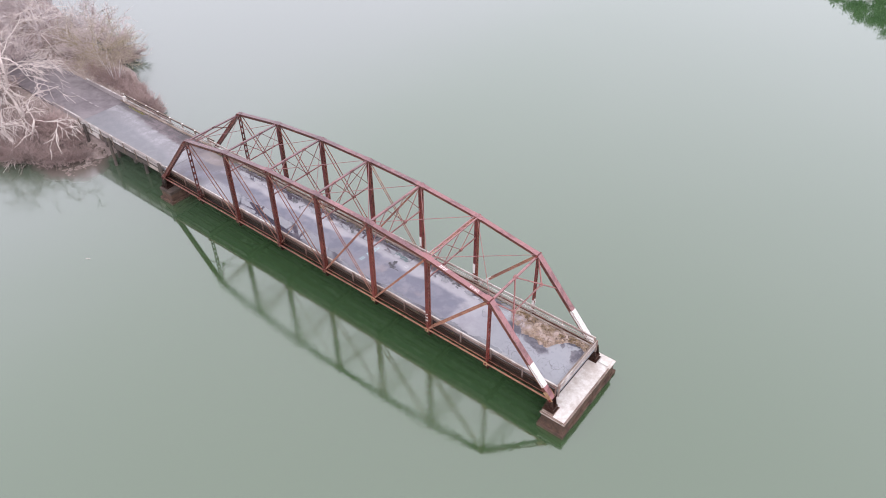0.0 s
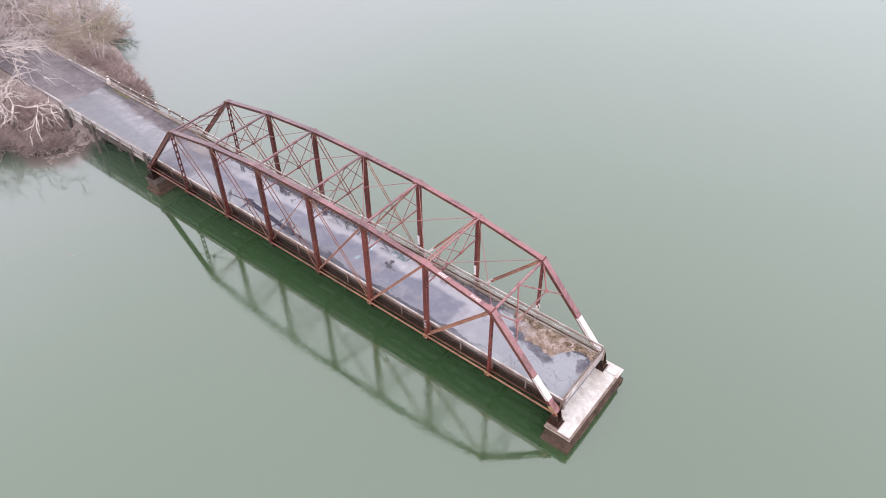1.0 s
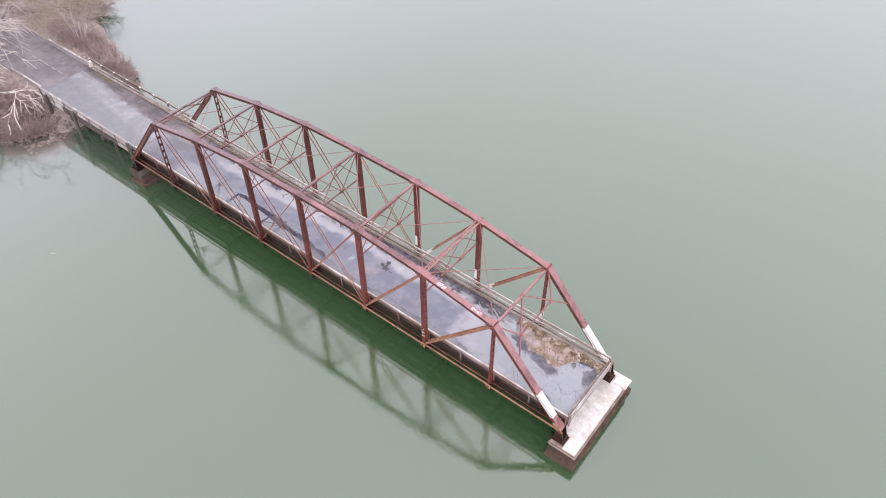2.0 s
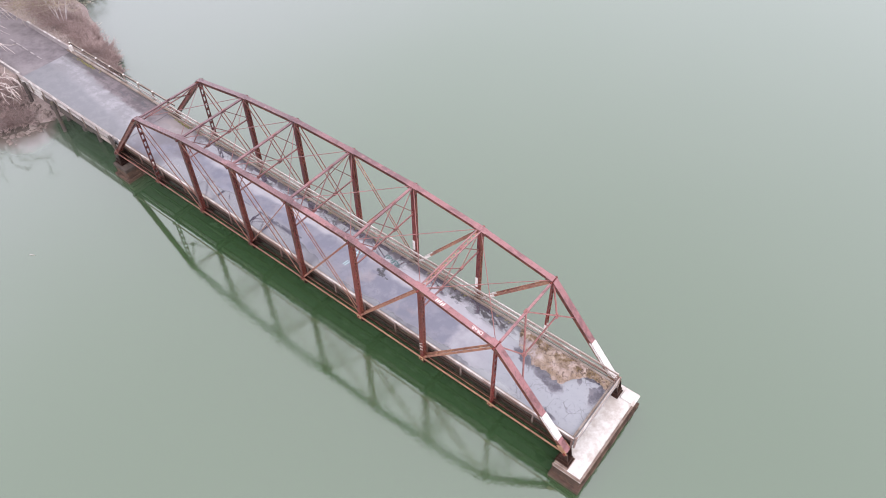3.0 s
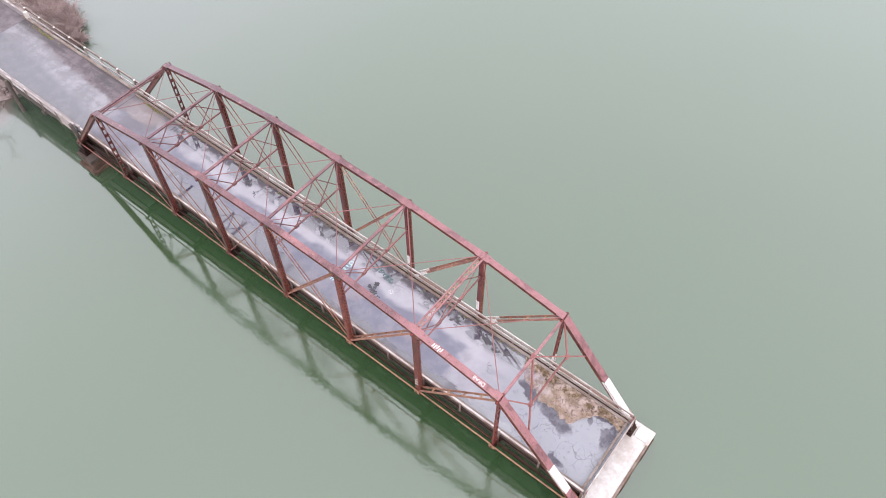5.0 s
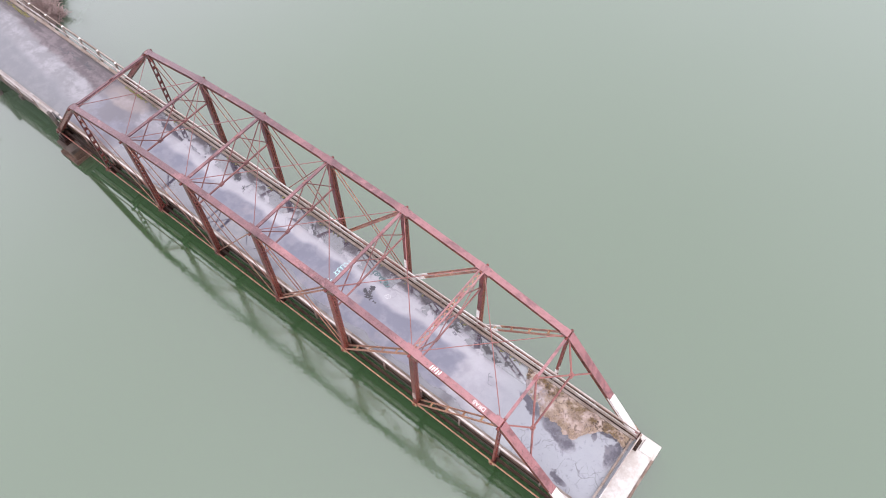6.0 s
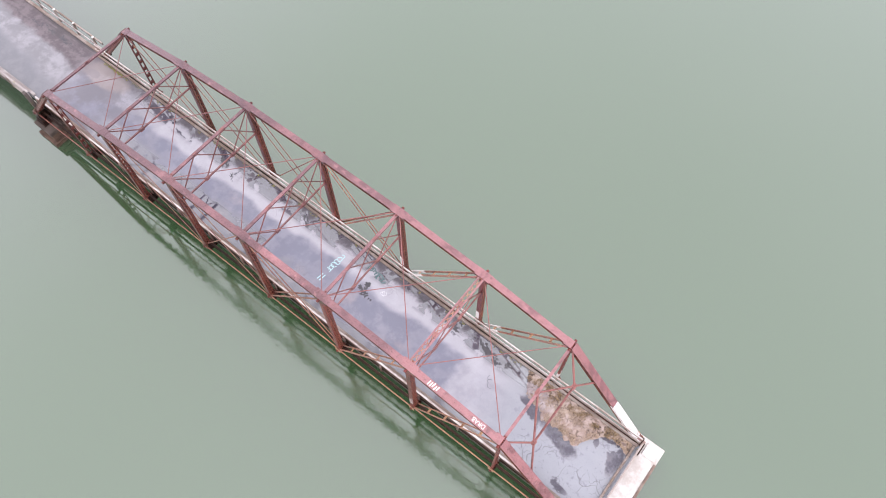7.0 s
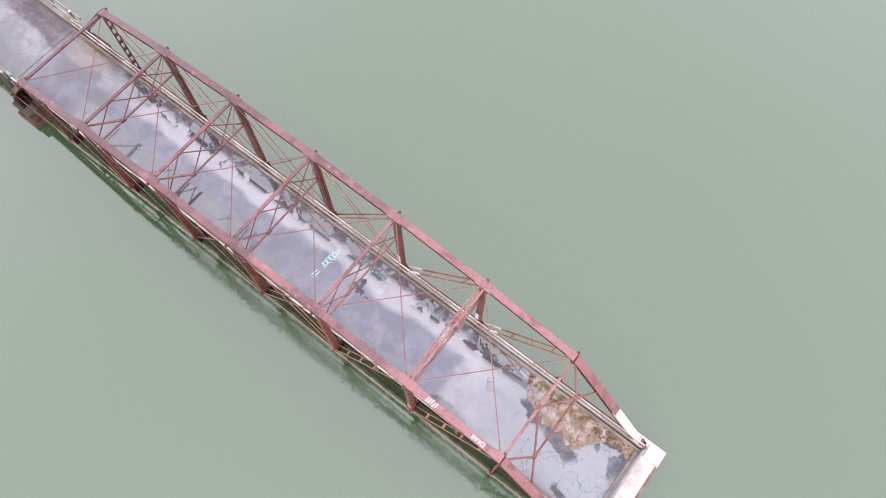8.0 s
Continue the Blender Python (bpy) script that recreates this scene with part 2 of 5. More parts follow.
    n.link(n.geo.outputs["Position"], vec.inputs["Vector"])
    n.link(vec.outputs["Color"], wob.inputs[0])
    wob.inputs[1].default_value = (0.7, 0.7, 0.7)
    n.link(n.geo.outputs["Position"], wob.inputs[2])
    crack = n.math("MAXIMUM", n.ramp(n.voronoi(0.7, "DISTANCE_TO_EDGE", wob.outputs[0]), 0.016, 0.004), n.math("MULTIPLY", n.ramp(n.voronoi(2.1, "DISTANCE_TO_EDGE", wob.outputs[0]), 0.03, 0.008), n.ramp(n.noise(0.7, 3), 0.5, 0.6)))
    crack = n.math("MULTIPLY", crack, n.ramp(n.noise(1.1, 4), 0.42, 0.56))
    where = n.math("MAXIMUM", n.ramp(x, 13.0, 15.0), n.math("MULTIPLY", n.ramp(n.noise(0.3, 3), 0.54, 0.62), 0.5))
    crack = n.math("MULTIPLY", crack, where)
    c = n.mix(n.math("MULTIPLY", n.math("MULTIPLY", n.ramp(xe, 12.0, 15.5), n.math("SUBTRACT", 1.0, silt)), 0.78), c, (0.292, 0.302, 0.33))
    pock = n.math("MULTIPLY", n.ramp(n.noise(3.4, 7, 0.72, distort=0.5), 0.56, 0.65), n.ramp(x, 12.5, 15.0))
    c = n.mix(n.math("MULTIPLY", pock, 0.75), c, (0.2, 0.195, 0.235))
    c = n.mix(n.math("MULTIPLY", crack, 0.65), c, (0.13, 0.123, 0.14))
    c = n.mix(n.math("MULTIPLY", n.ramp(fine, 0.45, 0.8), 0.18), c, (0.2, 0.192, 0.21))
    sheen = n.math("MULTIPLY", n.math("MULTIPLY", tre, n.ramp(path, 1.0, 0.5)), n.math("SUBTRACT", 1.0, wet))
    rough = n.math("SUBTRACT", n.math("SUBTRACT", 0.82, n.math("MULTIPLY", wet, 0.795)), n.math("MULTIPLY", sheen, 0.52))
    n.set(n.p.inputs["IOR"], n.math("ADD", 1.45, n.math("ADD", n.math("MULTIPLY", wet, 1.05), n.math("MULTIPLY", sheen, 0.5))))
    dry = n.math("SUBTRACT", 1.0, wet)
    return n.done(c, rough, 0, n.math("MULTIPLY", n.math("SUBTRACT", fine, crack), dry), 0.35, 0.01)


def mat_noise2(name, a, b, scale, c=None, big=0.3, rough=0.9, bump=0.5, dist=0.03, amt=0.6):
    n = Nodes(name)
    f, g = n.noise(scale, 6, 0.65), n.noise(big, 4)
    col = n.mix(n.ramp(f, 0.3, 0.7), a, b)
    if c:
        col = n.mix(n.math("MULTIPLY", n.ramp(g, 0.45, 0.65), amt), col, c)
    col = n.mix(n.math("MULTIPLY", n.piece(), 0.3), col, b)
    return n.done(col, rough, 0, f, bump, dist)


def mat_turf():
    """Thin soil under dead grass: pinkish dust, straw, dark clods."""
    n = Nodes("turf_soil")
    a, b, d = n.noise(2.2, 7, 0.7), n.noise(9, 6, 0.7), n.noise(0.8, 4)
    c = n.mix(n.ramp(a, 0.35, 0.65), (0.455, 0.365, 0.335), (0.32, 0.232, 0.195))
    c = n.mix(n.math("MULTIPLY", n.ramp(d, 0.5, 0.62), 0.4), c, (0.42, 0.335, 0.25))
    c = n.mix(n.math("MULTIPLY", n.ramp(n.noise(3.1, 6, 0.7, distort=0.8), 0.53, 0.61), 0.8), c, (0.14, 0.098, 0.08))
    c = n.mix(n.math("MULTIPLY", n.ramp(n.math("ADD", n.axis(0), n.math("MULTIPLY", a, 1.5)), 16.6, 15.0), n.math("MULTIPLY", n.ramp(n.axis(1), 1.9, 1.6), 0.75)), c, n.mix(n.ramp(a, 0.4, 0.6), (0.37, 0.33, 0.36), (0.24, 0.2, 0.215)))
    c = n.mix(n.ramp(b, 0.6, 0.72), c, (0.1, 0.068, 0.05))
    c = n.mix(n.math("MULTIPLY", n.ramp(b, 0.42, 0.3), 0.6), c, (0.58, 0.48, 0.4))
    return n.done(c, 0.95, 0, b, 0.8, 0.05)


def mat_leafy(name, a, b, rough=0.8):
    n = Nodes(name)
    return n.done(n.mix(n.island(), a, b), rough)


def mat_dry_grass():
    """Dead blades: pinkish straw, golden and rotted brown in patches."""
    n = Nodes("dry_grass")
    c = n.mix(n.island(), (0.52, 0.405, 0.335), (0.29, 0.205, 0.155))
    c = n.mix(n.math("MULTIPLY", n.ramp(n.noise(1.3, 5, 0.6), 0.48, 0.6), 0.35), c, (0.5, 0.37, 0.26))
    rot = n.ramp(n.noise(2.6, 6, 0.7, distort=0.8), 0.52, 0.62)
    band = n.math("ADD", 0.35, n.math("MULTIPLY", n.ramp(n.axis(1), 1.2, 1.7), 0.5))
    c = n.mix(n.math("MULTIPLY", rot, band), c, (0.17, 0.115, 0.07))
    return n.done(c, 0.9)


def mat_water():
    """Silty green river: a milky body under a smooth, faintly rippled surface."""
    n = Nodes("green_water")
    c = n.mix(n.ramp(n.noise(0.02, 3), 0.35, 0.65), (0.038, 0.082, 0.032), (0.045, 0.087, 0.038))
    # silt stirred up in the shallows by the bank
    shoal = n.ramp(n.math("ADD", n.axis(0), n.math("MULTIPLY", n.math("SUBTRACT", n.noise(0.15, 4), 0.5), 9.0)), -6.0, -36.0)
    c = n.mix(n.math("MULTIPLY", shoal, 0.85), c, (0.082, 0.108, 0.082))
    # brown mud under a thin sheet of water at the foot of the spit
    mu = n.math("DIVIDE", n.math("ADD", n.axis(0), 32.5), 5.0)
    mv = n.math("DIVIDE", n.math("ADD", n.axis(1), 4.8), 3.2)
    md = n.math("ADD", n.math("ADD", n.math("MULTIPLY", mu, mu), n.math("MULTIPLY", mv, mv)), n.math("MULTIPLY", n.math("SUBTRACT", n.noise(0.5, 4), 0.5), 1.2))
    c = n.mix(n.math("MULTIPLY", n.ramp(md, 1.2, 0.5), 0.8), c, (0.16, 0.125, 0.115))
    ripple = n.noise(4.5, 4, 0.6, stretch=(1.0, 0.55, 1.0))
    # light air: more ripples towards the free end of the bridge
    ax = n.math("DIVIDE", n.math("SUBTRACT", n.axis(0), 10.0), 22.0)
    ay = n.math("DIVIDE", n.math("ADD", n.axis(1), 8.0), 13.0)
    near = n.math("ADD", n.math("MULTIPLY", ax, ax), n.math("MULTIPLY", ay, ay))
    patch = n.math("MULTIPLY", n.ramp(near, 1.3, 0.3), n.ramp(n.noise(0.09, 2), 0.3, 0.6))
    bump = n.math("MULTIPLY", ripple, n.math("ADD", 0.09, n.math("MULTIPLY", patch, 0.86)))
    n.p.inputs["IOR"].default_value = 2.45
    rough = n.math("ADD", n.math("ADD", 0.03, n.math("MULTIPLY", patch, 0.055)), n.math("MULTIPLY", shoal, 0.1))
    return n.done(c, rough, 0, bump, 0.45, 0.02)


M_RED = mat_steel("red_oxide_steel", (0.19, 0.032, 0.027), (0.075, 0.014, 0.013), (0.30, 0.085, 0.045), 0.45)
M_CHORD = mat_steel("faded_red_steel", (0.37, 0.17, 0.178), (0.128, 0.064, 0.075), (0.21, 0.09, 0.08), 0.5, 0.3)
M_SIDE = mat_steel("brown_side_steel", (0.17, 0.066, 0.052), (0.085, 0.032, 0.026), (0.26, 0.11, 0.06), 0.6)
M_RUSTY = mat_steel("rust_red_steel", (0.29, 0.095, 0.065), (0.15, 0.042, 0.034), (0.36, 0.15, 0.08), 0.65)
M_BAR = mat_steel("rusty_bar_steel", (0.38, 0.17, 0.115), (0.22, 0.075, 0.064), (0.54, 0.36, 0.20), 0.9)
M_TANBAR = mat_steel("tan_rust_steel", (0.44, 0.25, 0.14), (0.27, 0.12, 0.075), (0.56, 0.40, 0.24), 0.8)
M_ROD = mat_steel("thin_rod_steel", (0.32, 0.13, 0.122), (0.165, 0.064, 0.064), (0.28, 0.12, 0.09), 0.5, 0.3)
# under-deck shade put into the floor steel's colour; the shoes share it
M_DARK = mat_steel("shade_black_floor_steel", (0.045, 0.024, 0.019), (0.024, 0.014, 0.012), (0.11, 0.055, 0.034), 0.4, gloss=0.15)
M_WHITE = mat_white_paint()
M_TIMBER = mat_timber("grey_timber", (0.3, 0.232, 0.2), (0.14, 0.1, 0.08), 0.2)
M_WTIMBER = mat_timber("whitewashed_timber", (0.52, 0.45, 0.415), (0.29, 0.225, 0.2), 0.8)
M_DTIMBER = mat_timber("dark_timber", (0.13, 0.105, 0.095), (0.06, 0.048, 0.045))
M_KERB = mat_timber("grey_kerb_timber", (0.44, 0.395, 0.385), (0.24, 0.2, 0.19), 0.65)
M_DECK = mat_deck()
M_ROAD = mat_noise2("old_asphalt", (0.2, 0.173, 0.187), (0.13, 0.111, 0.12), 1.6, (0.26, 0.23, 0.24), 0.35, 0.85, 0.4, 0.01)
M_CAP = mat_noise2("pale_concrete", (0.77, 0.74, 0.725), (0.6, 0.545, 0.515), 3, (0.42, 0.34, 0.295), 1.3, 0.85, 0.5, 0.02, 0.5)
M_PARAPET = mat_noise2("mauve_grey_concrete", (0.36, 0.32, 0.325), (0.26, 0.228, 0.232), 2.5, (0.42, 0.385, 0.385), 0.6, 0.9, 0.4, 0.02)
M_STONE = mat_noise2("brown_stone", (0.125, 0.074, 0.053), (0.045, 0.027, 0.021), 3.5, (0.17, 0.105, 0.072), 0.8, 0.9, 0.7, 0.05)
M_MORTAR = mat_noise2("dark_mortar", (0.08, 0.06, 0.052), (0.05, 0.037, 0.032), 8)
# bank ground lightened in colour to suggest haze over it
M_GROUND = mat_noise2("leaf_litter_ground", (0.40, 0.325, 0.31), (0.25, 0.195, 0.185), 2.2, (0.40, 0.345, 0.295), 0.25, 0.95, 0.8, 0.1)
M_GRASS = mat_dry_grass()
# near-black timber: the shaded gap below the railing put into its colour
M_SHADEWOOD = mat_timber("shade_black_timber", (0.085, 0.055, 0.043), (0.035, 0.023, 0.019))
M_CLOD = mat_noise2("dark_clods", (0.2, 0.145, 0.115), (0.1, 0.07, 0.055), 8)
M_OLIVE = mat_leafy("brown_grass", (0.34, 0.235, 0.125), (0.15, 0.098, 0.055))
M_EDGE = mat_noise2("stained_brown_edging", (0.27, 0.19, 0.16), (0.14, 0.095, 0.075), 5, (0.36, 0.29, 0.25), 1.1)
M_BOARD = mat_timber("brown_board_timber", (0.36, 0.25, 0.22), (0.19, 0.125, 0.105), 0.3)
M_DBOARD = mat_timber("red_brown_board_timber", (0.25, 0.15, 0.125), (0.12, 0.07, 0.058), 0.15)
M_DSTONE = mat_noise2("damp_dark_stone", (0.10, 0.074, 0.062), (0.055, 0.04, 0.034), 3.0, (0.13, 0.1, 0.085), 0.9, 0.85, 0.7, 0.04)
M_MOSS = mat_leafy("mossy_grass", (0.27, 0.25, 0.085), (0.2, 0.175, 0.075))
M_BARK_PALE = mat_noise2("pale_bark", (0.74, 0.66, 0.63), (0.57, 0.49, 0.465), 3, (0.66, 0.58, 0.545), 0.5)
# grey bark and back twigs lifted paler: distance haze put into their colour
M_BARK_GREY = mat_noise2("hazed_grey_bark", (0.7, 0.63, 0.635), (0.53, 0.47, 0.47), 3, (0.46, 0.395, 0.385), 0.5)
M_TWIG = mat_leafy("hazed_twigs", (0.7, 0.605, 0.6), (0.52, 0.44, 0.435))
M_TWIG_OLIVE = mat_leafy("olive_twigs", (0.42, 0.355, 0.235), (0.29, 0.24, 0.175))
M_TWIG_TAN = mat_leafy("tan_twigs", (0.52, 0.435, 0.36), (0.36, 0.29, 0.24))
M_BRUSH = mat_leafy("tangled_brush", (0.44, 0.345, 0.33), (0.26, 0.195, 0.185))
M_LEAF = mat_leafy("green_leaves", (0.12, 0.2, 0.06), (0.05, 0.1, 0.03))
M_RUBBLE = mat_noise2("shore_rubble", (0.27, 0.215, 0.197), (0.14, 0.105, 0.093), 4, (0.38, 0.32, 0.3), 0.7)
M_CYAN = mat_noise2("pale_cyan_paint", (0.5, 0.72, 0.74), (0.4, 0.6, 0.62), 20)
M_PALEMARK = mat_noise2("faint_white_paint", (0.62, 0.61, 0.63), (0.45, 0.44, 0.47), 9)
M_TEAL = mat_noise2("dull_teal_paint", (0.06, 0.14, 0.145), (0.13, 0.17, 0.18), 6)
M_SILT = mat_noise2("black_silt", (0.075, 0.07, 0.08), (0.05, 0.047, 0.055), 5, (0.1, 0.09, 0.09), 1.2, 0.45, 0.4, 0.01)
M_SOIL = mat_turf()
M_GREYPAINT = mat_noise2("faint_grey_paint", (0.24, 0.24, 0.27), (0.2, 0.2, 0.22), 20)
M_TWIG_RED = mat_leafy("mauve_twigs", (0.46, 0.35, 0.335), (0.28, 0.2, 0.185))
# litter tone raised too, as painted haze
M_LITTER = mat_leafy("hazed_litter_grass", (0.55, 0.46, 0.43), (0.34, 0.27, 0.25))
M_FADED = mat_noise2("faded_road_paint", (0.4, 0.36, 0.36), (0.25, 0.22, 0.23), 3)
M_WATER = mat_water()


# ---------------------------------------------------------------- mesh helpers
class Geo:
    """Gathers vertices and faces for one mesh."""

    def __init__(self):
        self.v, self.f = [], []

    def quad_box(self, base, top):
        k = len(self.v)
        self.v += [tuple(p) for p in base] + [tuple(p) for p in top]
        self.f += [(k + 3, k + 2, k + 1, k), (k + 4, k + 5, k + 6, k + 7)]
        self.f += [(k + i, k + (i + 1) % 4, k + 4 + (i + 1) % 4, k + 4 + i) for i in range(4)]
        return self

    def box(self, x0, y0, z0, x1, y1, z1):
        r = [(x0, y0), (x1, y0), (x1, y1), (x0, y1)]
        return self.quad_box([(a, b, z0) for a, b in r], [(a, b, z1) for a, b in r])

    def beam(self, a, b, w, h, side=(0, 1, 0), shift=(0, 0)):
        """A bar from a to b, w wide along side, h deep across both; shift moves it along those two."""
        a, b = Vector(a), Vector(b)
        d = (b - a).normalized()
        s = Vector(side)
        s = (s - d * s.dot(d)).normalized()
        u = d.cross(s)
        if u.z < 0 or (abs(u.z) < 1e-6 and u.x < 0):
            u = -u
        o = s * shift[0] + u * shift[1]
        ring = [s * (i * w / 2) + u * (j * h / 2) for i, j in ((-1, -1), (1, -1), (1, 1), (-1, 1))]
        if s.cross(u).dot(d) < 0:
            ring.reverse()
        return self.quad_box([a + o + r for r in ring], [b + o + r for r in ring])

    def channel(self, a, b, web, flange, t, out, side=(0, 1, 0), shift=(0, 0)):
        """A rolled channel from a to b as one closed C: web deep, flanges reaching towards out (+1 or -1) along side."""
        a, b = Vector(a), Vector(b)
        d = (b - a).normalized()
        s = Vector(side)
        s = (s - d * s.dot(d)).normalized()
        u = d.cross(s)
        h = web / 2
        ring = [(0, -h), (flange, -h), (flange, -h + t), (t, -h + t), (t, h - t), (flange, h - t), (flange, h), (0, h)]
        if out < 0:
            ring = [(-p, q) for p, q in reversed(ring)]
        o = s * shift[0] + u * shift[1]
        k = len(self.v)
        for e in (a, b):
            self.v += [tuple(e + o + s * p + u * q) for p, q in ring]
        self.f += [(k + i, k + (i + 1) % 8, k + 8 + (i + 1) % 8, k + 8 + i) for i in range(8)]
        for base in (k, k + 8):
            self.f += [(base, base + 1, base + 2, base + 3), (base, base + 3, base + 4, base + 7), (base + 4, base + 5, base + 6, base + 7)]
        return self

    def tube(self, pts, radii, sides=6):
        k0 = len(self.v)
        n = len(pts)
        for i, p in enumerate(pts):
            p = Vector(p)
            d = Vector(pts[min(i + 1, n - 1)]) - Vector(pts[max(i - 1, 0)])
            d = d.normalized() if d.length > 1e-9 else Vector((0, 0, 1))
            s = d.orthogonal().normalized() if abs(d.z) > 0.9 else d.cross(Vector((0, 0, 1))).normalized()
            u = d.cross(s)
            for j in range(sides):
                a = 2 * math.pi * j / sides
                self.v.append(tuple(p + (s * math.cos(a) + u * math.sin(a)) * radii[i]))
        for i in range(n - 1):
            for j in range(sides):
                p, q = k0 + i * sides + j, k0 + i * sides + (j + 1) % sides
                self.f.append((p, q, q + sides, p + sides))
        self.f.append(tuple(k0 + (n - 1) * sides + j for j in range(sides)))
        self.f.append(tuple(k0 + sides - 1 - j for j in range(sides)))
        return self

    def mesh(self, name, material, smooth=False, bevel=0.0):
        me = bpy.data.meshes.new(name)
        me.from_pydata(self.v, [], self.f)
        if bevel:
            bm = bmesh.new()
            bm.from_mesh(me)
            bmesh.ops.bevel(bm, geom=bm.edges[:], offset=bevel, segments=1, affect="EDGES")
            bm.to_mesh(me)
            bm.free()
        me.materials.append(material)
        if smooth:
            me.polygons.foreach_set("use_smooth", [True] * len(me.polygons))
        me.update()
        return me


def part(name, geo, material, parent=None, label="", smooth=False, bevel=0.0):
    me = geo if isinstance(geo, bpy.types.Mesh) else geo.mesh(name, material, smooth, bevel)
    ob = new(name, me)
    if parent is not None:
        ob.parent = parent
        ob.matrix_parent_inverse = parent.matrix_basis.inverted()
    if label:
        tagged(ob, label)
    return ob


def thing(name, place, label, category, group="", kind=""):
    ob = new(name)
    ob.empty_display_size = 0.2
    ob.matrix_basis = Matrix.Translation(place)
    return tagged(ob, label, category, group, kind)

# ---------------------------------------------------------------- water and land
def shore_half(x):
    """Half width of the spit of land that carries the road."""
    return float(np.interp(-x, [29.2, 30.0, 33.0, 37.0, 43.0, 52.0, 75.0, 160.0, 1000.0], [0.0, 3.6, 5.8, 7.2, 8.6, 10.6, 15.0, 40.0, 420.0]))


def ground_height(x, y):
    rough = noise.noise((x * 0.13, y * 0.13, 3.0)) * 0.5 + noise.noise((x * 0.5, y * 0.5, 7.0)) * 0.2
    lake = -3.6 + rough * 0.5
    mid = 0.4
    h = lake
    if x < -28.5:
        inside = shore_half(x) + rough * 1.6 - abs(y - mid)
        inside = min(inside, (-29.3 - x) * 1.4 + rough)
        bank = -2.2 + min(max(inside, -3.0), 4.5) * 0.55
        bank = min(bank, 0.12 + 0.02 * max(inside, 0))
        if inside > 4:
            bank += min((inside - 4) * 0.10, 4.0) + rough * 0.3 * min(1.0, (inside - 4) / 4)
        h = max(lake, bank)
    if abs(y) < 7 and x < -33:
        k = max(0.0, min(1.0, (abs(y) - 2.6) / 3.0))
        h = h * k + 0.2 * (1 - k) if h > -2 else h
    # the far bank across the river
    far = y - (112 + 0.25 * (x - 40) + 8 * noise.noise((x * 0.02, 0, 0)))
    if far > -8:
        h = max(h, -2.2 + min(max(far, -3) * 0.35, 3.0) + rough)
    # unseen hills, added to close the valley and block low sky light
    away = math.hypot(x, y)
    if away > 190:
        h = max(h, -2.2 + (away - 190) * 0.34 + 22 * noise.noise((x * 0.006, y * 0.006, 1.0)) * min(1.0, (away - 190) / 200)) if away < 520 else max(h, 105 + 30 * noise.noise((x * 0.004, y * 0.004, 1.0)))
    return h


def grid_axis(parts):
    out = []
    for a, b, step in parts:
        out += list(np.arange(a, b, step))
    return out + [parts[-1][1]]


xs = grid_axis([(-1500, -500, 200), (-500, -100, 20), (-100, -60, 2.5), (-60, -27, 0.7), (-27, 60, 8), (60, 500, 20), (500, 1500, 200)])
ys = grid_axis([(-1500, -500, 200), (-500, -60, 20), (-60, -20, 2.5), (-20, 24, 0.7), (24, 90, 6), (90, 140, 2.5), (140, 500, 20), (500, 1500, 200)])
g = Geo()
g.v = [(x, y, ground_height(x, y)) for x in xs for y in ys]
ny = len(ys)
g.f = [(i * ny + j, (i + 1) * ny + j, (i + 1) * ny + j + 1, i * ny + j + 1) for i in range(len(xs) - 1) for j in range(ny - 1)]
tagged(part("ground", g, M_GROUND, smooth=True), "brown river bank covered in leaf litter", "ground", kind="structure")

g = Geo()
g.v = [(-1500, -1500, WATER_Z), (1500, -1500, WATER_Z), (1500, 1500, WATER_Z), (-1500, 1500, WATER_Z)]
g.f = [(0, 1, 2, 3)]
tagged(part("water", g, M_WATER), "calm milky green river water with reflections", "water", kind="structure")


# ---------------------------------------------------------------- the truss bridge
P, HALF = 4.88, 2.67
TOP = [0.0, 5.45, 6.27, 6.71, 6.79, 6.71, 6.27, 5.45, 0.0]


def L(k, y):
    return Vector((P * (k - 4), y, 0.0))


def U(k, y):
    return Vector((P * (k - 4), y, TOP[k]))


bridge = thing("truss_bridge", (0, 0, WATER_Z), "rusty red steel through truss bridge with a curved top chord", "bridge")


def lacing(geo, a, b, width, side, step, t=0.012, w=0.05, shift=0.0, double=True):
    """Flat zigzag bars between two flanges along a line."""
    a, b = Vector(a), Vector(b)
    d = (b - a).normalized()
    s = Vector(side)
    s = (s - d * s.dot(d)).normalized()
    u = d.cross(s)
    n = max(2, round((b - a).length / step))
    for i in range(n):
        p, q = a.lerp(b, i / n) + u * shift, a.lerp(b, (i + 1) / n) + u * shift
        sg = 1 if i % 2 else -1
        geo.beam(p + s * (width / 2 * sg), q - s * (width / 2 * sg), w, t, side=s)
        if double:
            geo.beam(p - s * (width / 2 * sg), q + s * (width / 2 * sg), w, t, side=s, shift=(0, t))
    return geo


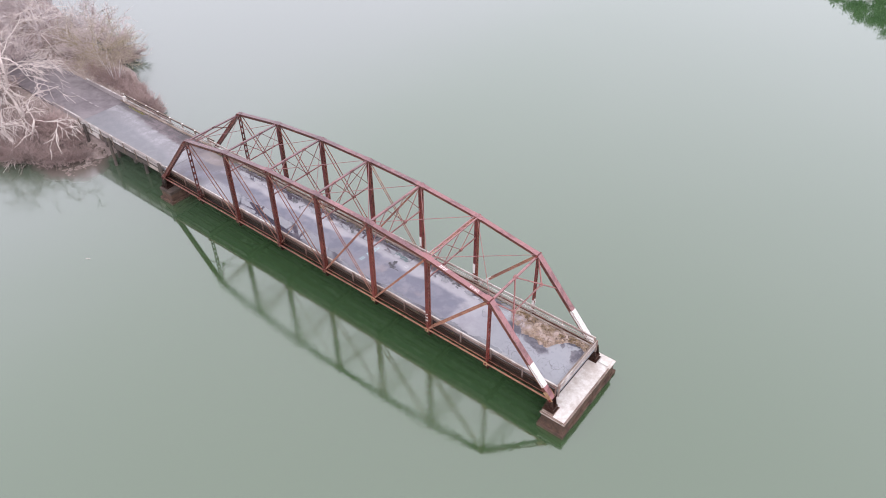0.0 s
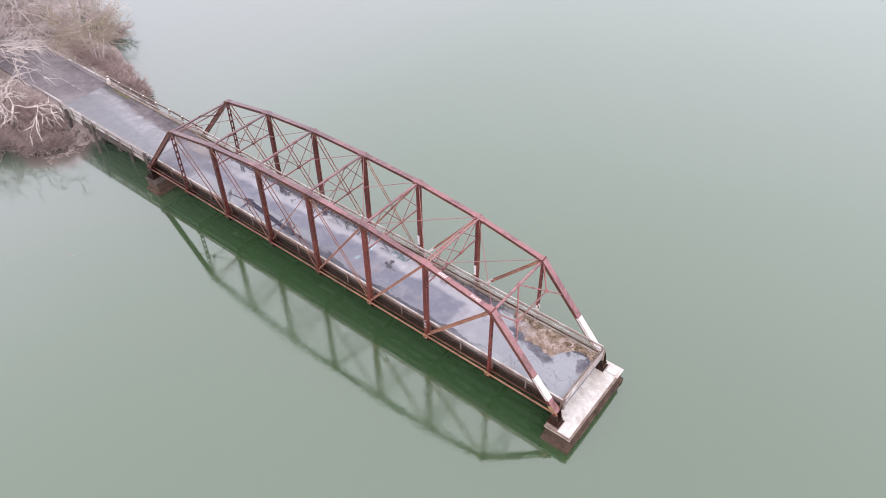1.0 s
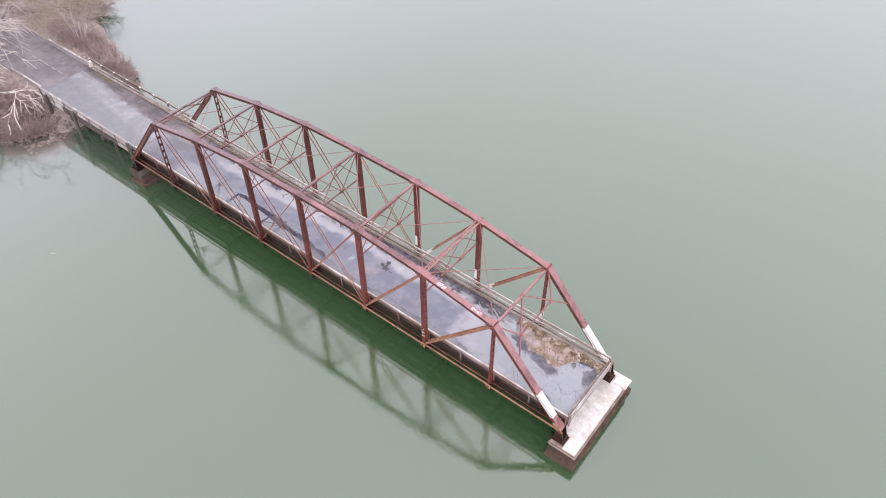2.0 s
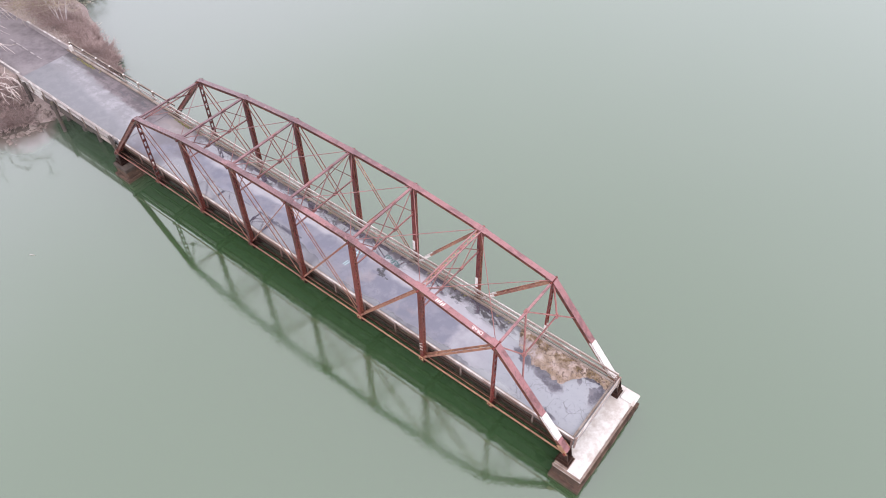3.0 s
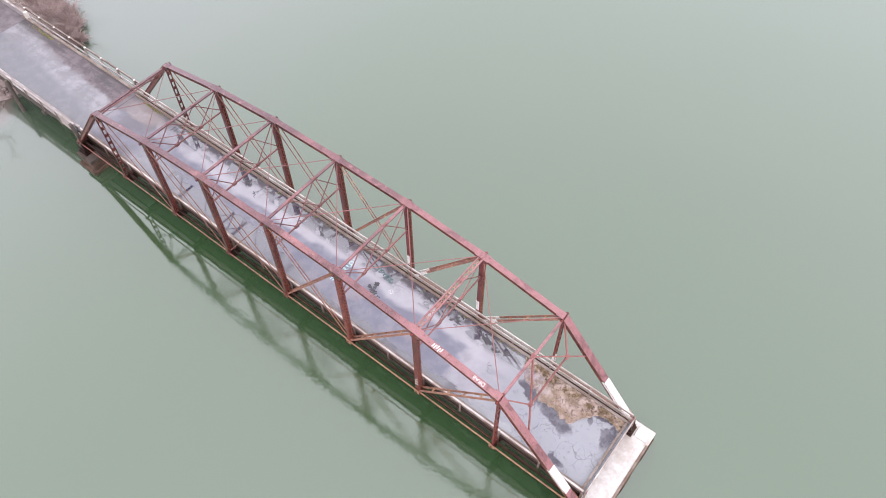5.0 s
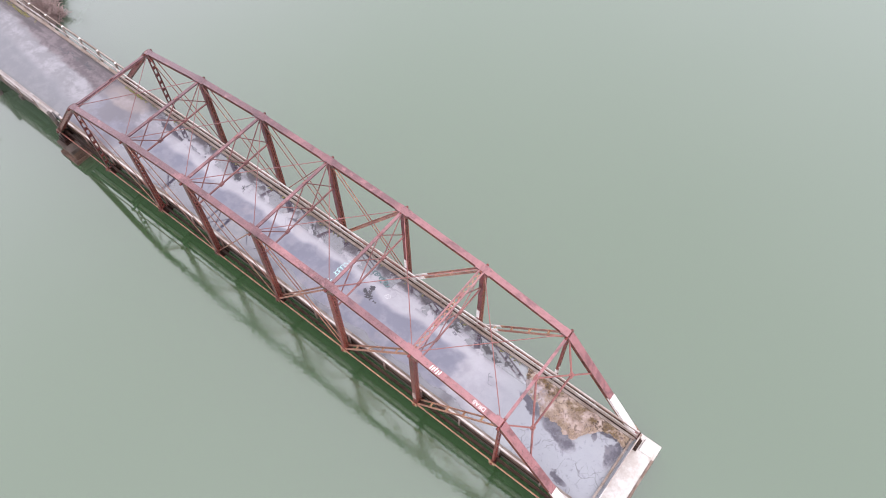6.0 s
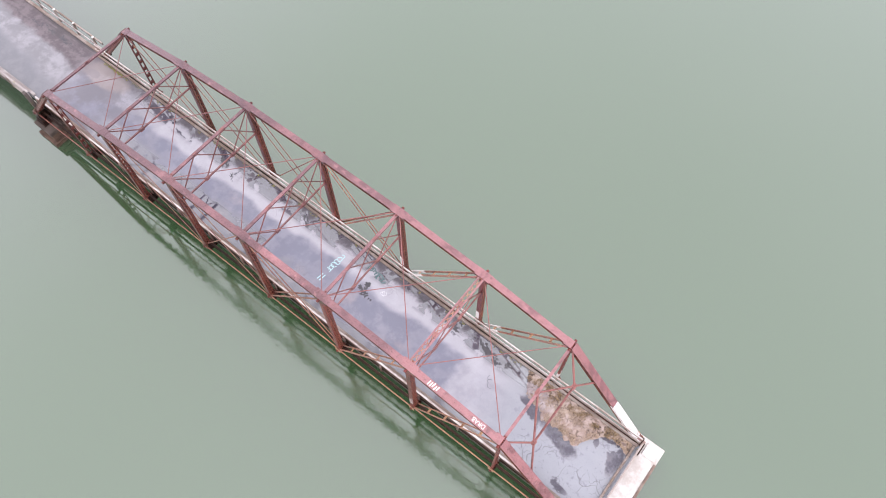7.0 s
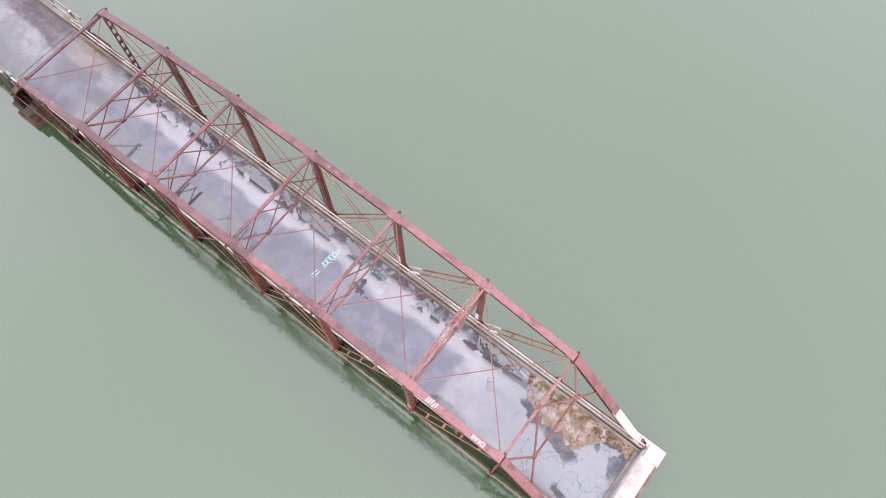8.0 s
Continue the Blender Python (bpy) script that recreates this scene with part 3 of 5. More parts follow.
def box_member(name, a, b, w, h, material, parent, label="", cover=True):
    """A built-up member: cover plate above, two side channels, lacing below."""
    g = Geo()
    for sg in (-1, 1):
        g.beam(a, b, 0.02, h - 0.03, shift=(sg * (w / 2 - 0.06), -0.005))
        g.beam(a, b, 0.07, 0.018, shift=(sg * (w / 2 - 0.035), -h / 2 + 0.01))
    # below a chord-coloured cover the side channels take a darker brown
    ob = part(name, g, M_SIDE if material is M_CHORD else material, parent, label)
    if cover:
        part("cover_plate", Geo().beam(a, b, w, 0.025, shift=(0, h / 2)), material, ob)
    d = (Vector(b) - Vector(a)).normalized()
    u = d.cross(Vector((0, 1, 0)))
    u = -u if u.z < 0 else u
    part("lacing", lacing(Geo(), Vector(a) - u * (h / 2), Vector(b) - u * (h / 2), w - 0.1, (0, 1, 0), 0.34), material, ob)
    return ob


def laced_post(a, b, y, parent, depth=0.24, width=0.30):
    """Two channels with lacing on both faces that look along the bridge."""
    post = part("vertical_post", Geo().channel(a, b, depth, 0.08, 0.018, 1, shift=(-width / 2, 0)), M_RED, parent)
    part("channel", Geo().channel(a, b, depth, 0.08, 0.018, -1, shift=(width / 2, 0)), M_RED, post)
    for e in (-1, 1):
        off = Vector((e * (depth / 2 + 0.005), 0, 0))
        part("lacing", lacing(Geo(), Vector(a) + off, Vector(b) + off, width - 0.06, (0, 1, 0), 0.3, w=0.045), M_RUSTY, post)
    return post


def pin(c, y, r, length, parent, material):
    return part("pin", Geo().tube([c - Vector((0, length / 2, 0)), c + Vector((0, length / 2, 0))], [r, r], 10), material, parent)


def truss(y):
    out = -1 if y < 0 else 1
    # end posts, with whitewash at the foot of the two at the free end
    for k, m in ((0, 1), (8, 7)):
        foot, hip = L(k, y), U(m, y)
        if k == 8:
            t0 = 0.13 if out < 0 else 0.05
            t1 = 0.36 if out < 0 else 0.41
            a, b = foot.lerp(hip, t0), foot.lerp(hip, t1)
            post = box_member("end_post", foot, hip, 0.40, 0.24, M_CHORD, bridge)
            g = Geo()
            g.beam(a, b, 0.412, 0.010, shift=(0, 0.138))
            g.beam(a, b, 0.008, 0.17, shift=(-0.156, 0.0))
            g.beam(a, b, 0.008, 0.17, shift=(0.156, 0.0))
            part("painted_band", g, M_WHITE, post, "flaking white painted foot of the post")
        else:
            box_member("end_post", foot, hip, 0.38, 0.24, M_RUSTY, bridge)
    for k in range(1, 7):
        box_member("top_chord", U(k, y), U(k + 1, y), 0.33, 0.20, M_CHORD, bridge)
    for k in range(1, 8):
        c = U(k, y)
        # joint plates over the chord and on both its sides
        d0 = (U(k, y) - (U(k - 1, y) if k > 1 else L(0, y))).normalized()
        d1 = ((U(k + 1, y) if k < 7 else L(8, y)) - U(k, y)).normalized()
        for d, a, b in ((d0, -0.40, -0.0), (d1, 0.0, 0.40)):
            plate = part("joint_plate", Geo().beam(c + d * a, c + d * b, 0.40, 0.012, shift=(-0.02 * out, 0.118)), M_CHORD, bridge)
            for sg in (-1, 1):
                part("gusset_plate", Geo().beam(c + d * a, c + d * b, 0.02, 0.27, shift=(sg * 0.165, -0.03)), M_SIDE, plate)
        rv = Geo()
        for d, sg in ((d0, -1), (d1, 1)):
            for i in range(4):
                for j in (-0.2, -0.07, 0.07, 0.2):
                    q = c + d * (sg * (0.08 + 0.09 * i)) + Vector((0, j * 0.75 - 0.02 * out, 0.124))
                    rv.beam(q, q + Vector((0, 0, 0.014)), 0.025, 0.025, side=(1, 0, 0))
        tagged(part("rivets", rv, M_CHORD, plate), kind="stuff")
        pin(c, y, 0.07, 0.62, bridge, M_RED)
    # posts
    for k in range(2, 7):
        post = laced_post(L(k, y) + Vector((0, 0, 0.05)), U(k, y) - Vector((0, 0, 0.12)), y, bridge)
        x, yy = L(k, y).x, y - 0.156
        if k in (5, 6) and out > 0:
            part("painted_band", Geo().box(x - 0.127, yy - 0.006, 1.3, x + 0.06, yy, 2.15), M_WHITE, post, "flaking white painted stretch of the post")
        elif k == 6:
            g = Geo()
            for i in range(5):
                z = 0.75 + 0.14 * i
                g.beam((x - 0.11, yy - 0.004, z), (x + 0.1, yy - 0.004, z + 0.12 * (-1) ** i + 0.05), 0.006, 0.035)
            part("paint_marks", g, M_WHITE, post, "white paint scribble on the post")
    for k in (1, 7):
        g = Geo()
        for sg in (-1, 1):
            g.beam(L(k, y), U(k, y), 0.05, 0.11, side=(0, 1, 0), shift=(sg * 0.11, 0))
        hp = part("hip_hanger", g, M_RED, bridge)
        if k == 7 and out > 0:
            for sg in (-1, 1):
                q = L(k, y)
                part("painted_band", Geo().box(q.x - 0.06, q.y + sg * 0.11 - 0.03, 0.7, q.x + 0.06, q.y + sg * 0.11 + 0.03, 1.5), M_WHITE, hp, "white painted foot of the hanger")
        n = 9
        for i in range(1, n):
            q = L(k, y).lerp(U(k, y), i / n)
            part("batten", Geo().box(q.x - 0.05, q.y - 0.1, q.z - 0.09, q.x + 0.05, q.y + 0.1, q.z + 0.09), M_RED, hp)
    # diagonals: pairs of flat bars, the counters round the middle thinner
    white_foot = {(7, 6): out > 0, (6, 5): out > 0}
    for a, b, w, h in ((1, 2, 0.02, 0.12), (2, 3, 0.02, 0.11), (3, 4, 0.02, 0.10), (7, 6, 0.025, 0.14), (6, 5, 0.025, 0.13), (5, 4, 0.02, 0.10)):
        for sg in (-1, 1):
            ob = part("diagonal_bar", Geo().beam(U(a, y), L(b, y), w, h, shift=(sg * 0.13, 0)), M_BAR, bridge)
            if white_foot.get((a, b)):
                p, q = U(a, y).lerp(L(b, y), 0.74), U(a, y).lerp(L(b, y), 0.93)
                part("painted_band", Geo().beam(p, q, w + 0.012, h + 0.012, shift=(sg * 0.13, 0)), M_WHITE, ob, "white painted stretch of the bar")
        if a in (7, 6):
            for t in (0.2, 0.4, 0.6, 0.8):
                p = U(a, y).lerp(L(b, y), t)
                e = (L(b, y) - U(a, y)).normalized() * 0.09
                part("batten", Geo().beam(p - e, p + e, 0.26, 0.014), M_TANBAR, ob)
    for a, b in ((4, 3), (4, 5)):
        for sg in ((-1, 1) if b == 5 else (0,)):
            part("counter_bar", Geo().beam(U(a, y), L(b, y), 0.035, 0.05, shift=(sg * 0.07, 0)), M_BAR, bridge)
    # bottom chord eyebars
    for k in range(8):
        for sg in (-1, 1):
            part("bottom_chord_bar", Geo().beam(L(k, y), L(k + 1, y), 0.045, 0.13, shift=(sg * (0.17 if k % 2 else 0.14), 0)), M_BAR if y < 0 else M_RUSTY, bridge)
    for k in range(1, 8):
        pin(L(k, y), y, 0.06, 0.6, bridge, M_RED)
        c = L(k, y)
        hanger = part("hanger_plate", Geo().box(c.x - 0.16, c.y - 0.225, -0.19, c.x + 0.16, c.y - 0.205, 0.17), M_TANBAR if k > 4 else M_RUSTY, bridge, bevel=0.006)
        part("hanger_plate", Geo().box(c.x - 0.16, c.y + 0.205, -0.19, c.x + 0.16, c.y + 0.225, 0.17), M_RUSTY, hanger, bevel=0.006)
    # gusset plates where the end posts come down
    for k, m in ((0, 1), (8, 7)):
        foot, up = L(k, y), (U(m, y) - L(k, y)).normalized()
        for sg in (-1, 1):
            part("foot_gusset", Geo().beam(foot - up * 0.12, foot + up * 0.62, 0.018, 0.34, shift=(sg * 0.212, 0)), M_TANBAR if k == 8 else M_RUSTY, bridge)
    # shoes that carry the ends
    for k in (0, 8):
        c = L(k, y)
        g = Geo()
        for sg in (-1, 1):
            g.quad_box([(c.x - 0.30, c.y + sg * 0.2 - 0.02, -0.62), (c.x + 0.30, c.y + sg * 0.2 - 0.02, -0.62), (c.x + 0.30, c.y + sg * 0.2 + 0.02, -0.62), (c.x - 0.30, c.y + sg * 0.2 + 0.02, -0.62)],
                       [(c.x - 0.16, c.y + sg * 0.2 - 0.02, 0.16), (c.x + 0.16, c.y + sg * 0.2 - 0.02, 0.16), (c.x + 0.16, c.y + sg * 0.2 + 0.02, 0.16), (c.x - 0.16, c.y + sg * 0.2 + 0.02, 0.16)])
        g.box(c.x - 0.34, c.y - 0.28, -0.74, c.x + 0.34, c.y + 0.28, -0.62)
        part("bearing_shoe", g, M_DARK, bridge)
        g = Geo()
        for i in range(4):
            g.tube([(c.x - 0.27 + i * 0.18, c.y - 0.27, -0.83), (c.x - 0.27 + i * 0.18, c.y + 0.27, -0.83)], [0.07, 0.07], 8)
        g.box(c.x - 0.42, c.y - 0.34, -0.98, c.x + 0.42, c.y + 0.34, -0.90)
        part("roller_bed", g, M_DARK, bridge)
        pin(c, y, 0.08, 0.6, bridge, M_RED)


for y in (-HALF, HALF):
    truss(y)

# cross frames between the trusses
for k in range(2, 7):
    a, b = U(k, -HALF), U(k, HALF)
    top = Vector((0, 0, 0.06))
    drop = Vector((0, 0, 4.55 - TOP[k]))
    if k == 6:
        strut = part("top_strut", Geo().beam(a + top, b + top, 0.07, 0.07, side=(1, 0, 0), shift=(-0.12, 0)), M_CHORD, bridge)
        part("flange", Geo().beam(a + top, b + top, 0.07, 0.07, side=(1, 0, 0), shift=(0.12, 0)), M_CHORD, strut)
        part("lacing", lacing(Geo(), a + top, b + top, 0.2, (1, 0, 0), 0.36, w=0.035), M_BAR, strut)
    else:
        strut = part("top_strut", Geo().channel(a + top, b + top, 0.15, 0.09, 0.015, -1, side=(0, 0, 1)), M_CHORD, bridge)
    frame_ob = part("sway_strut", Geo().beam(a + drop, b + drop, 0.07, 0.08, side=(1, 0, 0)), M_ROD, bridge)
    ts = (0.0, 0.33, 0.67, 1.0)
    hi = [a.lerp(b, t) for t in ts]
    lo = [a.lerp(b, t) + drop for t in ts]
    for i in range(3):
        part("sway_brace", Geo().beam(hi[i], lo[i + 1], 0.045, 0.045, side=(1, 0, 0), shift=(0.025, 0)), M_ROD, frame_ob)
        part("sway_brace", Geo().beam(lo[i], hi[i + 1], 0.045, 0.045, side=(1, 0, 0), shift=(-0.025, 0)), M_ROD, frame_ob)
    for s in (hi[1], hi[2], lo[1], lo[2]):
        part("joint_plate", Geo().box(s.x - 0.06, s.y - 0.13, s.z - 0.09, s.x + 0.06, s.y + 0.13, s.z + 0.09), M_ROD, frame_ob)

# portals in the plane of the end posts
for k, e in ((1, 0), (7, 8)):
    a, b = U(k, -HALF), U(k, HALF)
    along = (L(e, 0) - U(k, 0)).normalized()
    portal = part("portal_strut", Geo().channel(a, b, 0.14, 0.09, 0.015, -1, side=(0, 0, 1)), M_CHORD, bridge)
    mid = a.lerp(b, 0.5)
    na, nb = a.lerp(L(e, -HALF), 0.36), b.lerp(L(e, HALF), 0.36)
    ma, mb = mid.lerp(na, 0.59), mid.lerp(nb, 0.59)
    for s, t in ((mid, na), (mid, nb), (ma, mb), (a, ma), (b, mb)):
        part("portal_brace", Geo().beam(s, t, 0.07, 0.07, side=along), M_ROD, portal)
    for s in (mid, ma, mb):
        part("joint_plate", Geo().beam(s - along * 0.14, s + along * 0.14, 0.28, 0.02, side=(0, 1, 0)), M_ROD, portal)

# rods crossing in the plane of the top chords
for k in range(1, 7):
    for s in (1, -1):
        a, b = U(k, -HALF * s), U(k + 1, HALF * s)
        off = Vector((0, 0, 0.03 * s + 0.01))
        part("lateral_rod", Geo().tube([a.lerp(b, 0.03) + off, b.lerp(a, 0.03) + off], [0.022, 0.022], 6), M_ROD, bridge)

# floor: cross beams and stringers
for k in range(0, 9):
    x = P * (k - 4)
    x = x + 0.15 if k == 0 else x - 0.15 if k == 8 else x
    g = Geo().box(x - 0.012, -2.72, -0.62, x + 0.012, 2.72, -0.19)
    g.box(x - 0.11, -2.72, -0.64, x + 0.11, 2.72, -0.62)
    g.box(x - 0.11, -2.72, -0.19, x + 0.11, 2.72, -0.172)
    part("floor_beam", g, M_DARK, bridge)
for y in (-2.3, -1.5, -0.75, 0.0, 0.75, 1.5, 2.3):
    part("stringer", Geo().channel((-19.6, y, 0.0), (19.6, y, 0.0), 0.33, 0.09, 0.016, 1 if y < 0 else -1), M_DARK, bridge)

# near-black edge beams, coloured to keep the gap beside the deck in shade
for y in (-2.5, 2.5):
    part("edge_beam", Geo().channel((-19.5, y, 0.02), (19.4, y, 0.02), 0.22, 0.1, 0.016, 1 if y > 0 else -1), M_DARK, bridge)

DECK_Z = 0.35
deck = Geo().box(-19.75, -2.2, 0.17, 19.7, 2.36, DECK_Z)
part("road_deck", deck, M_DECK, bridge, "worn pale concrete deck with damp patches and cracks")


# ---------------------------------------------------------------- kerbs and railings of the truss span
def near_rail():
    """Low timber railing: kerb, a near-black board that paints the shade at the deck's edge, two boards under a
    whitewashed cap, posts outside.
    """
    y = -2.12
    rail = thing("guard_rail", (0, y, DECK_Z), "timber railing with brown boards and a whitewashed cap along the deck", "railing", "railings of the bridge")
    rng = random.Random(3)
    for i in range(8):
        x0, x1 = -19.7 + 4.91 * i, -19.7 + 4.91 * (i + 1)
        dy = rng.uniform(-0.02, 0.02)
        part("kerb_timber", Geo().box(x0 + 0.01, y - 0.02, DECK_Z + 0.004, x1 - 0.01, y + 0.14, DECK_Z + 0.17), M_TIMBER, rail, bevel=0.015)
        part("fascia_board", Geo().box(x0 + 0.01, y - 0.125, 0.10, x1 - 0.01, y - 0.085, 0.36 + rng.uniform(-0.02, 0.02)), M_SHADEWOOD, rail, "near-black board standing in for the shade at the deck edge")
        for z, h, m in ((0.50, 0.10, M_DBOARD), (0.665, 0.145, M_BOARD)):
            dz, tilt = rng.uniform(-0.012, 0.012), rng.uniform(-0.012, 0.012)
            part("rail_board", Geo().beam((x0 + 0.008, y - 0.108 + dy - tilt, z + dz), (x1 - 0.008, y - 0.108 + dy + tilt, z - dz), 0.045, h), m, rail)
        part("rail_cap", Geo().box(x0 + 0.006, y - 0.155 + dy, 0.755, x1 - 0.006, y - 0.065 + dy, 0.80), M_WTIMBER, rail)
    for i in range(17):
        x = -19.5 + 2.44 * i
        part("rail_post", Geo().box(x - 0.045, y - 0.24, -0.12, x + 0.045, y - 0.165, 0.74), M_DBOARD, rail)


def far_rail():
    """Open railing: kerb, two thin rails and a whitewashed top rail on posts."""
    y = 2.28
    rail = thing("guard_rail", (0, y, DECK_Z), "open weathered timber railing with pale rails along the deck", "railing", "railings of the bridge")
    rng = random.Random(4)
    for i in range(8):
        x0, x1 = -19.7 + 4.91 * i, -19.7 + 4.91 * (i + 1)
        dy, dz = rng.uniform(-0.008, 0.008), rng.uniform(-0.02, 0.02)
        part("kerb_timber", Geo().box(x0 + 0.01, y - 0.08, DECK_Z + 0.004, x1 - 0.01, y + 0.05, DECK_Z + 0.17), M_TIMBER, rail, bevel=0.015)
        for z in (0.62, 0.84):
            part("rail_board", Geo().beam((x0 + 0.008, y + 0.11 + dy, z + dz), (x1 - 0.008, y + 0.11 - dy, z - dz), 0.045, 0.085), M_WTIMBER if z > 0.7 else M_TIMBER, rail)
        part("rail_board", Geo().box(x0 + 0.006, y + 0.178 + dy, 0.96, x1 - 0.006, y + 0.212 + dy, 1.06), M_BOARD, rail)
        part("rail_cap", Geo().box(x0 + 0.006, y + 0.165 + dy, 1.10, x1 - 0.006, y + 0.225 + dy, 1.16), M_WTIMBER, rail)
    for i in range(17):
        x = -19.5 + 2.44 * i
        part("rail_post", Geo().box(x - 0.045, y + 0.135, -0.1, x + 0.045, y + 0.166, 1.12), M_BOARD, rail)


near_rail()
far_rail()

# barrier across the broken end of the deck
bar = thing("end_barrier", (19.65, 0, DECK_Z), "weathered timber kerb and thin rails across the cut deck end", "barrier")
part("kerb_timber", Geo().box(19.4, -2.1, DECK_Z + 0.004, 19.52, 2.19, DECK_Z + 0.13), M_TIMBER, bar, bevel=0.012)
for i, z in enumerate((0.46, 0.69, 0.92)):
    part("rail_board", Geo().box(19.67, -2.11, z - 0.025, 19.72, 2.4, z + 0.025), M_KERB if i == 1 else M_WTIMBER, bar)
for y in (-2.2, 2.46):
    part("corner_post", Geo().box(19.64, y - 0.05, -0.1, 19.75, y + 0.05, 0.97), M_BOARD, bar, bevel=0.01)

# ---------------------------------------------------------------- piers
def pier(x0, x1, y0, y1, cap_z, cap_t, label, cap=None, cap_label=""):
    ob = thing("bridge_pier", ((x0 + x1) / 2, (y0 + y1) / 2, -3.6), label, "pier", "piers of the bridge")
    g = Geo().box(x0, y0, cap_z - cap_t, x1, y1, cap_z)
    part("cap_slab", g, cap, ob, cap_label, bevel=0.03)
    part("core", Geo().box(x0 + 0.16, y0 + 0.16, -3.9, x1 - 0.16, y1 - 0.16, cap_z - cap_t), M_MORTAR, ob)
    # proud footing course at the waterline
    for sy, (ya, yb) in enumerate(((y0 - 0.12, y0 + 0.3), (y1 - 0.3, y1 + 0.12))):
        part("footing_stone", Geo().box(x0 - 0.1, ya, -2.9, x1 + 0.07, yb, -1.93), M_STONE, ob, bevel=0.03)
    for sx, (xa, xb) in enumerate(((x0 - 0.12, x0 + 0.3), (x1 - 0.3, x1 + 0.05))):
        p, k = y0 + 0.31, 0
        while p < y1 - 0.32:
            e = min(p + (0.95, 1.2, 0.8)[k % 3], y1 - 0.31)
            part("footing_stone", Geo().box(xa, p, -2.9, xb + 0.03 * (k % 2), e - 0.015, -1.93 - 0.02 * (k % 2)), M_STONE, ob, bevel=0.03)
            p, k = e, k + 1
    rng = random.Random(5)
    h = 0.36
    z = cap_z - cap_t - h
    row = 0
    while z > -3.3:
        for side in range(4):
            along_x = side % 2 == 0
            a, b = (x0 + 0.08, x1 - 0.08) if along_x else (y0 + 0.08, y1 - 0.08)
            p = a
            first = True
            while p < b - 0.02:
                w = rng.uniform(0.55, 0.95) * (0.6 if first and row % 2 else 1)
                first = False
                e = b if b - (p + w) < 0.3 else p + w
                o = rng.uniform(-0.015, 0.03)
                if side == 0:
                    bx = (p, y0 + 0.08 - o, e - 0.02, y0 + 0.2)
                elif side == 2:
                    bx = (p, y1 - 0.2, e - 0.02, y1 - 0.08 + o)
                elif side == 1:
                    bx = (x1 - 0.2, p, x1 - 0.08 + o, e - 0.02)
                else:
                    bx = (x0 + 0.08 - o, p, x0 + 0.2, e - 0.02)
                part("stone", Geo().box(bx[0], bx[1], z + 0.012, bx[2], bx[3], z + h - 0.008), M_STONE, ob, bevel=0.015)
                p = e
        z -= h
        row += 1
    return ob


free_pier = pier(19.15, 20.9, -3.3, 3.36, -0.98, 0.09, "free-standing stone pier with a pale concrete cap", M_CAP, "pale worn concrete cap")
part("bearing_block", Geo().box(20.02, 2.5, -0.98, 20.74, 3.2, -0.88), M_CAP, free_pier, bevel=0.03)
part("cap_edging", Geo().box(20.78, -3.3, -0.975, 20.915, 2.44, -0.94), M_EDGE, free_pier, "stained brown edging", bevel=0.015)
part("cap_edging", Geo().box(19.12, -3.32, -0.975, 20.77, -3.16, -0.94), M_EDGE, free_pier, "stained brown edging", bevel=0.015)
part("bearing_block", Geo().box(19.15, -3.14, -0.979, 19.98, -2.27, -0.9815 + 0.06), M_EDGE, free_pier, "stained brown bearing stone", bevel=0.02)
shore_pier = pier(-20.0, -18.45, -3.2, 3.2, -0.98, 0.3, "brown stone pier between the truss and the trestle", M_DSTONE)

# ---------------------------------------------------------------- trestle approach
trestle = thing("trestle_approach", (-27, 0, WATER_Z), "low timber trestle with a concrete deck leading to the bank", "bridge")
part("road_deck", Geo().box(-33.2, -2.25, 0.17, -19.79, 2.6, DECK_Z), M_DECK, trestle, "pale worn concrete deck with damp patches")
for y in (-2.0, -1.1, -0.2, 0.7, 1.6, 2.4):
    part("stringer", Geo().box(-33.4, y - 0.12, -0.32, -19.9, y + 0.12, 0.165), M_DTIMBER, trestle)
for x in (-32.4, -28.8, -24.4):
    part("bent_cap", Geo().box(x - 0.16, -2.5, -0.64, x + 0.16, 2.8, -0.33), M_DTIMBER, trestle)
    for y, lean in ((-1.6, -0.1), (-0.6, -0.05), (0.9, 0.1), (2.5, 0.5)):
        part("pile", Geo().tube([(x, y, -0.64), (x, y + lean, -4.2)], [0.15, 0.17], 8), M_DTIMBER, trestle)
# outer piles against the side
for x in (-31.95, -27.95):
    part("outer_pile", Geo().tube([(x, -2.56, 0.62), (x + 0.25, -2.72, -4.2)], [0.14, 0.17], 8), M_DTIMBER, trestle)
fr = random.Random(17)
x = -33.3
while x < -20.1:
    e = min(x + fr.uniform(0.7, 1.6), -20.0)
    part("side_board", Geo().box(x + 0.01, -2.36, fr.uniform(-0.5, -0.24), e - 0.01, -2.31, fr.uniform(0.1, 0.16)), M_WTIMBER if fr.random() < 0.42 else M_DTIMBER, trestle)
    x = e

DZ = DECK_Z
near = thing("trestle_rail", (-27, -2.3, DECK_Z), "weathered whitewashed timber railing on the trestle", "railing", "railings of the trestle")
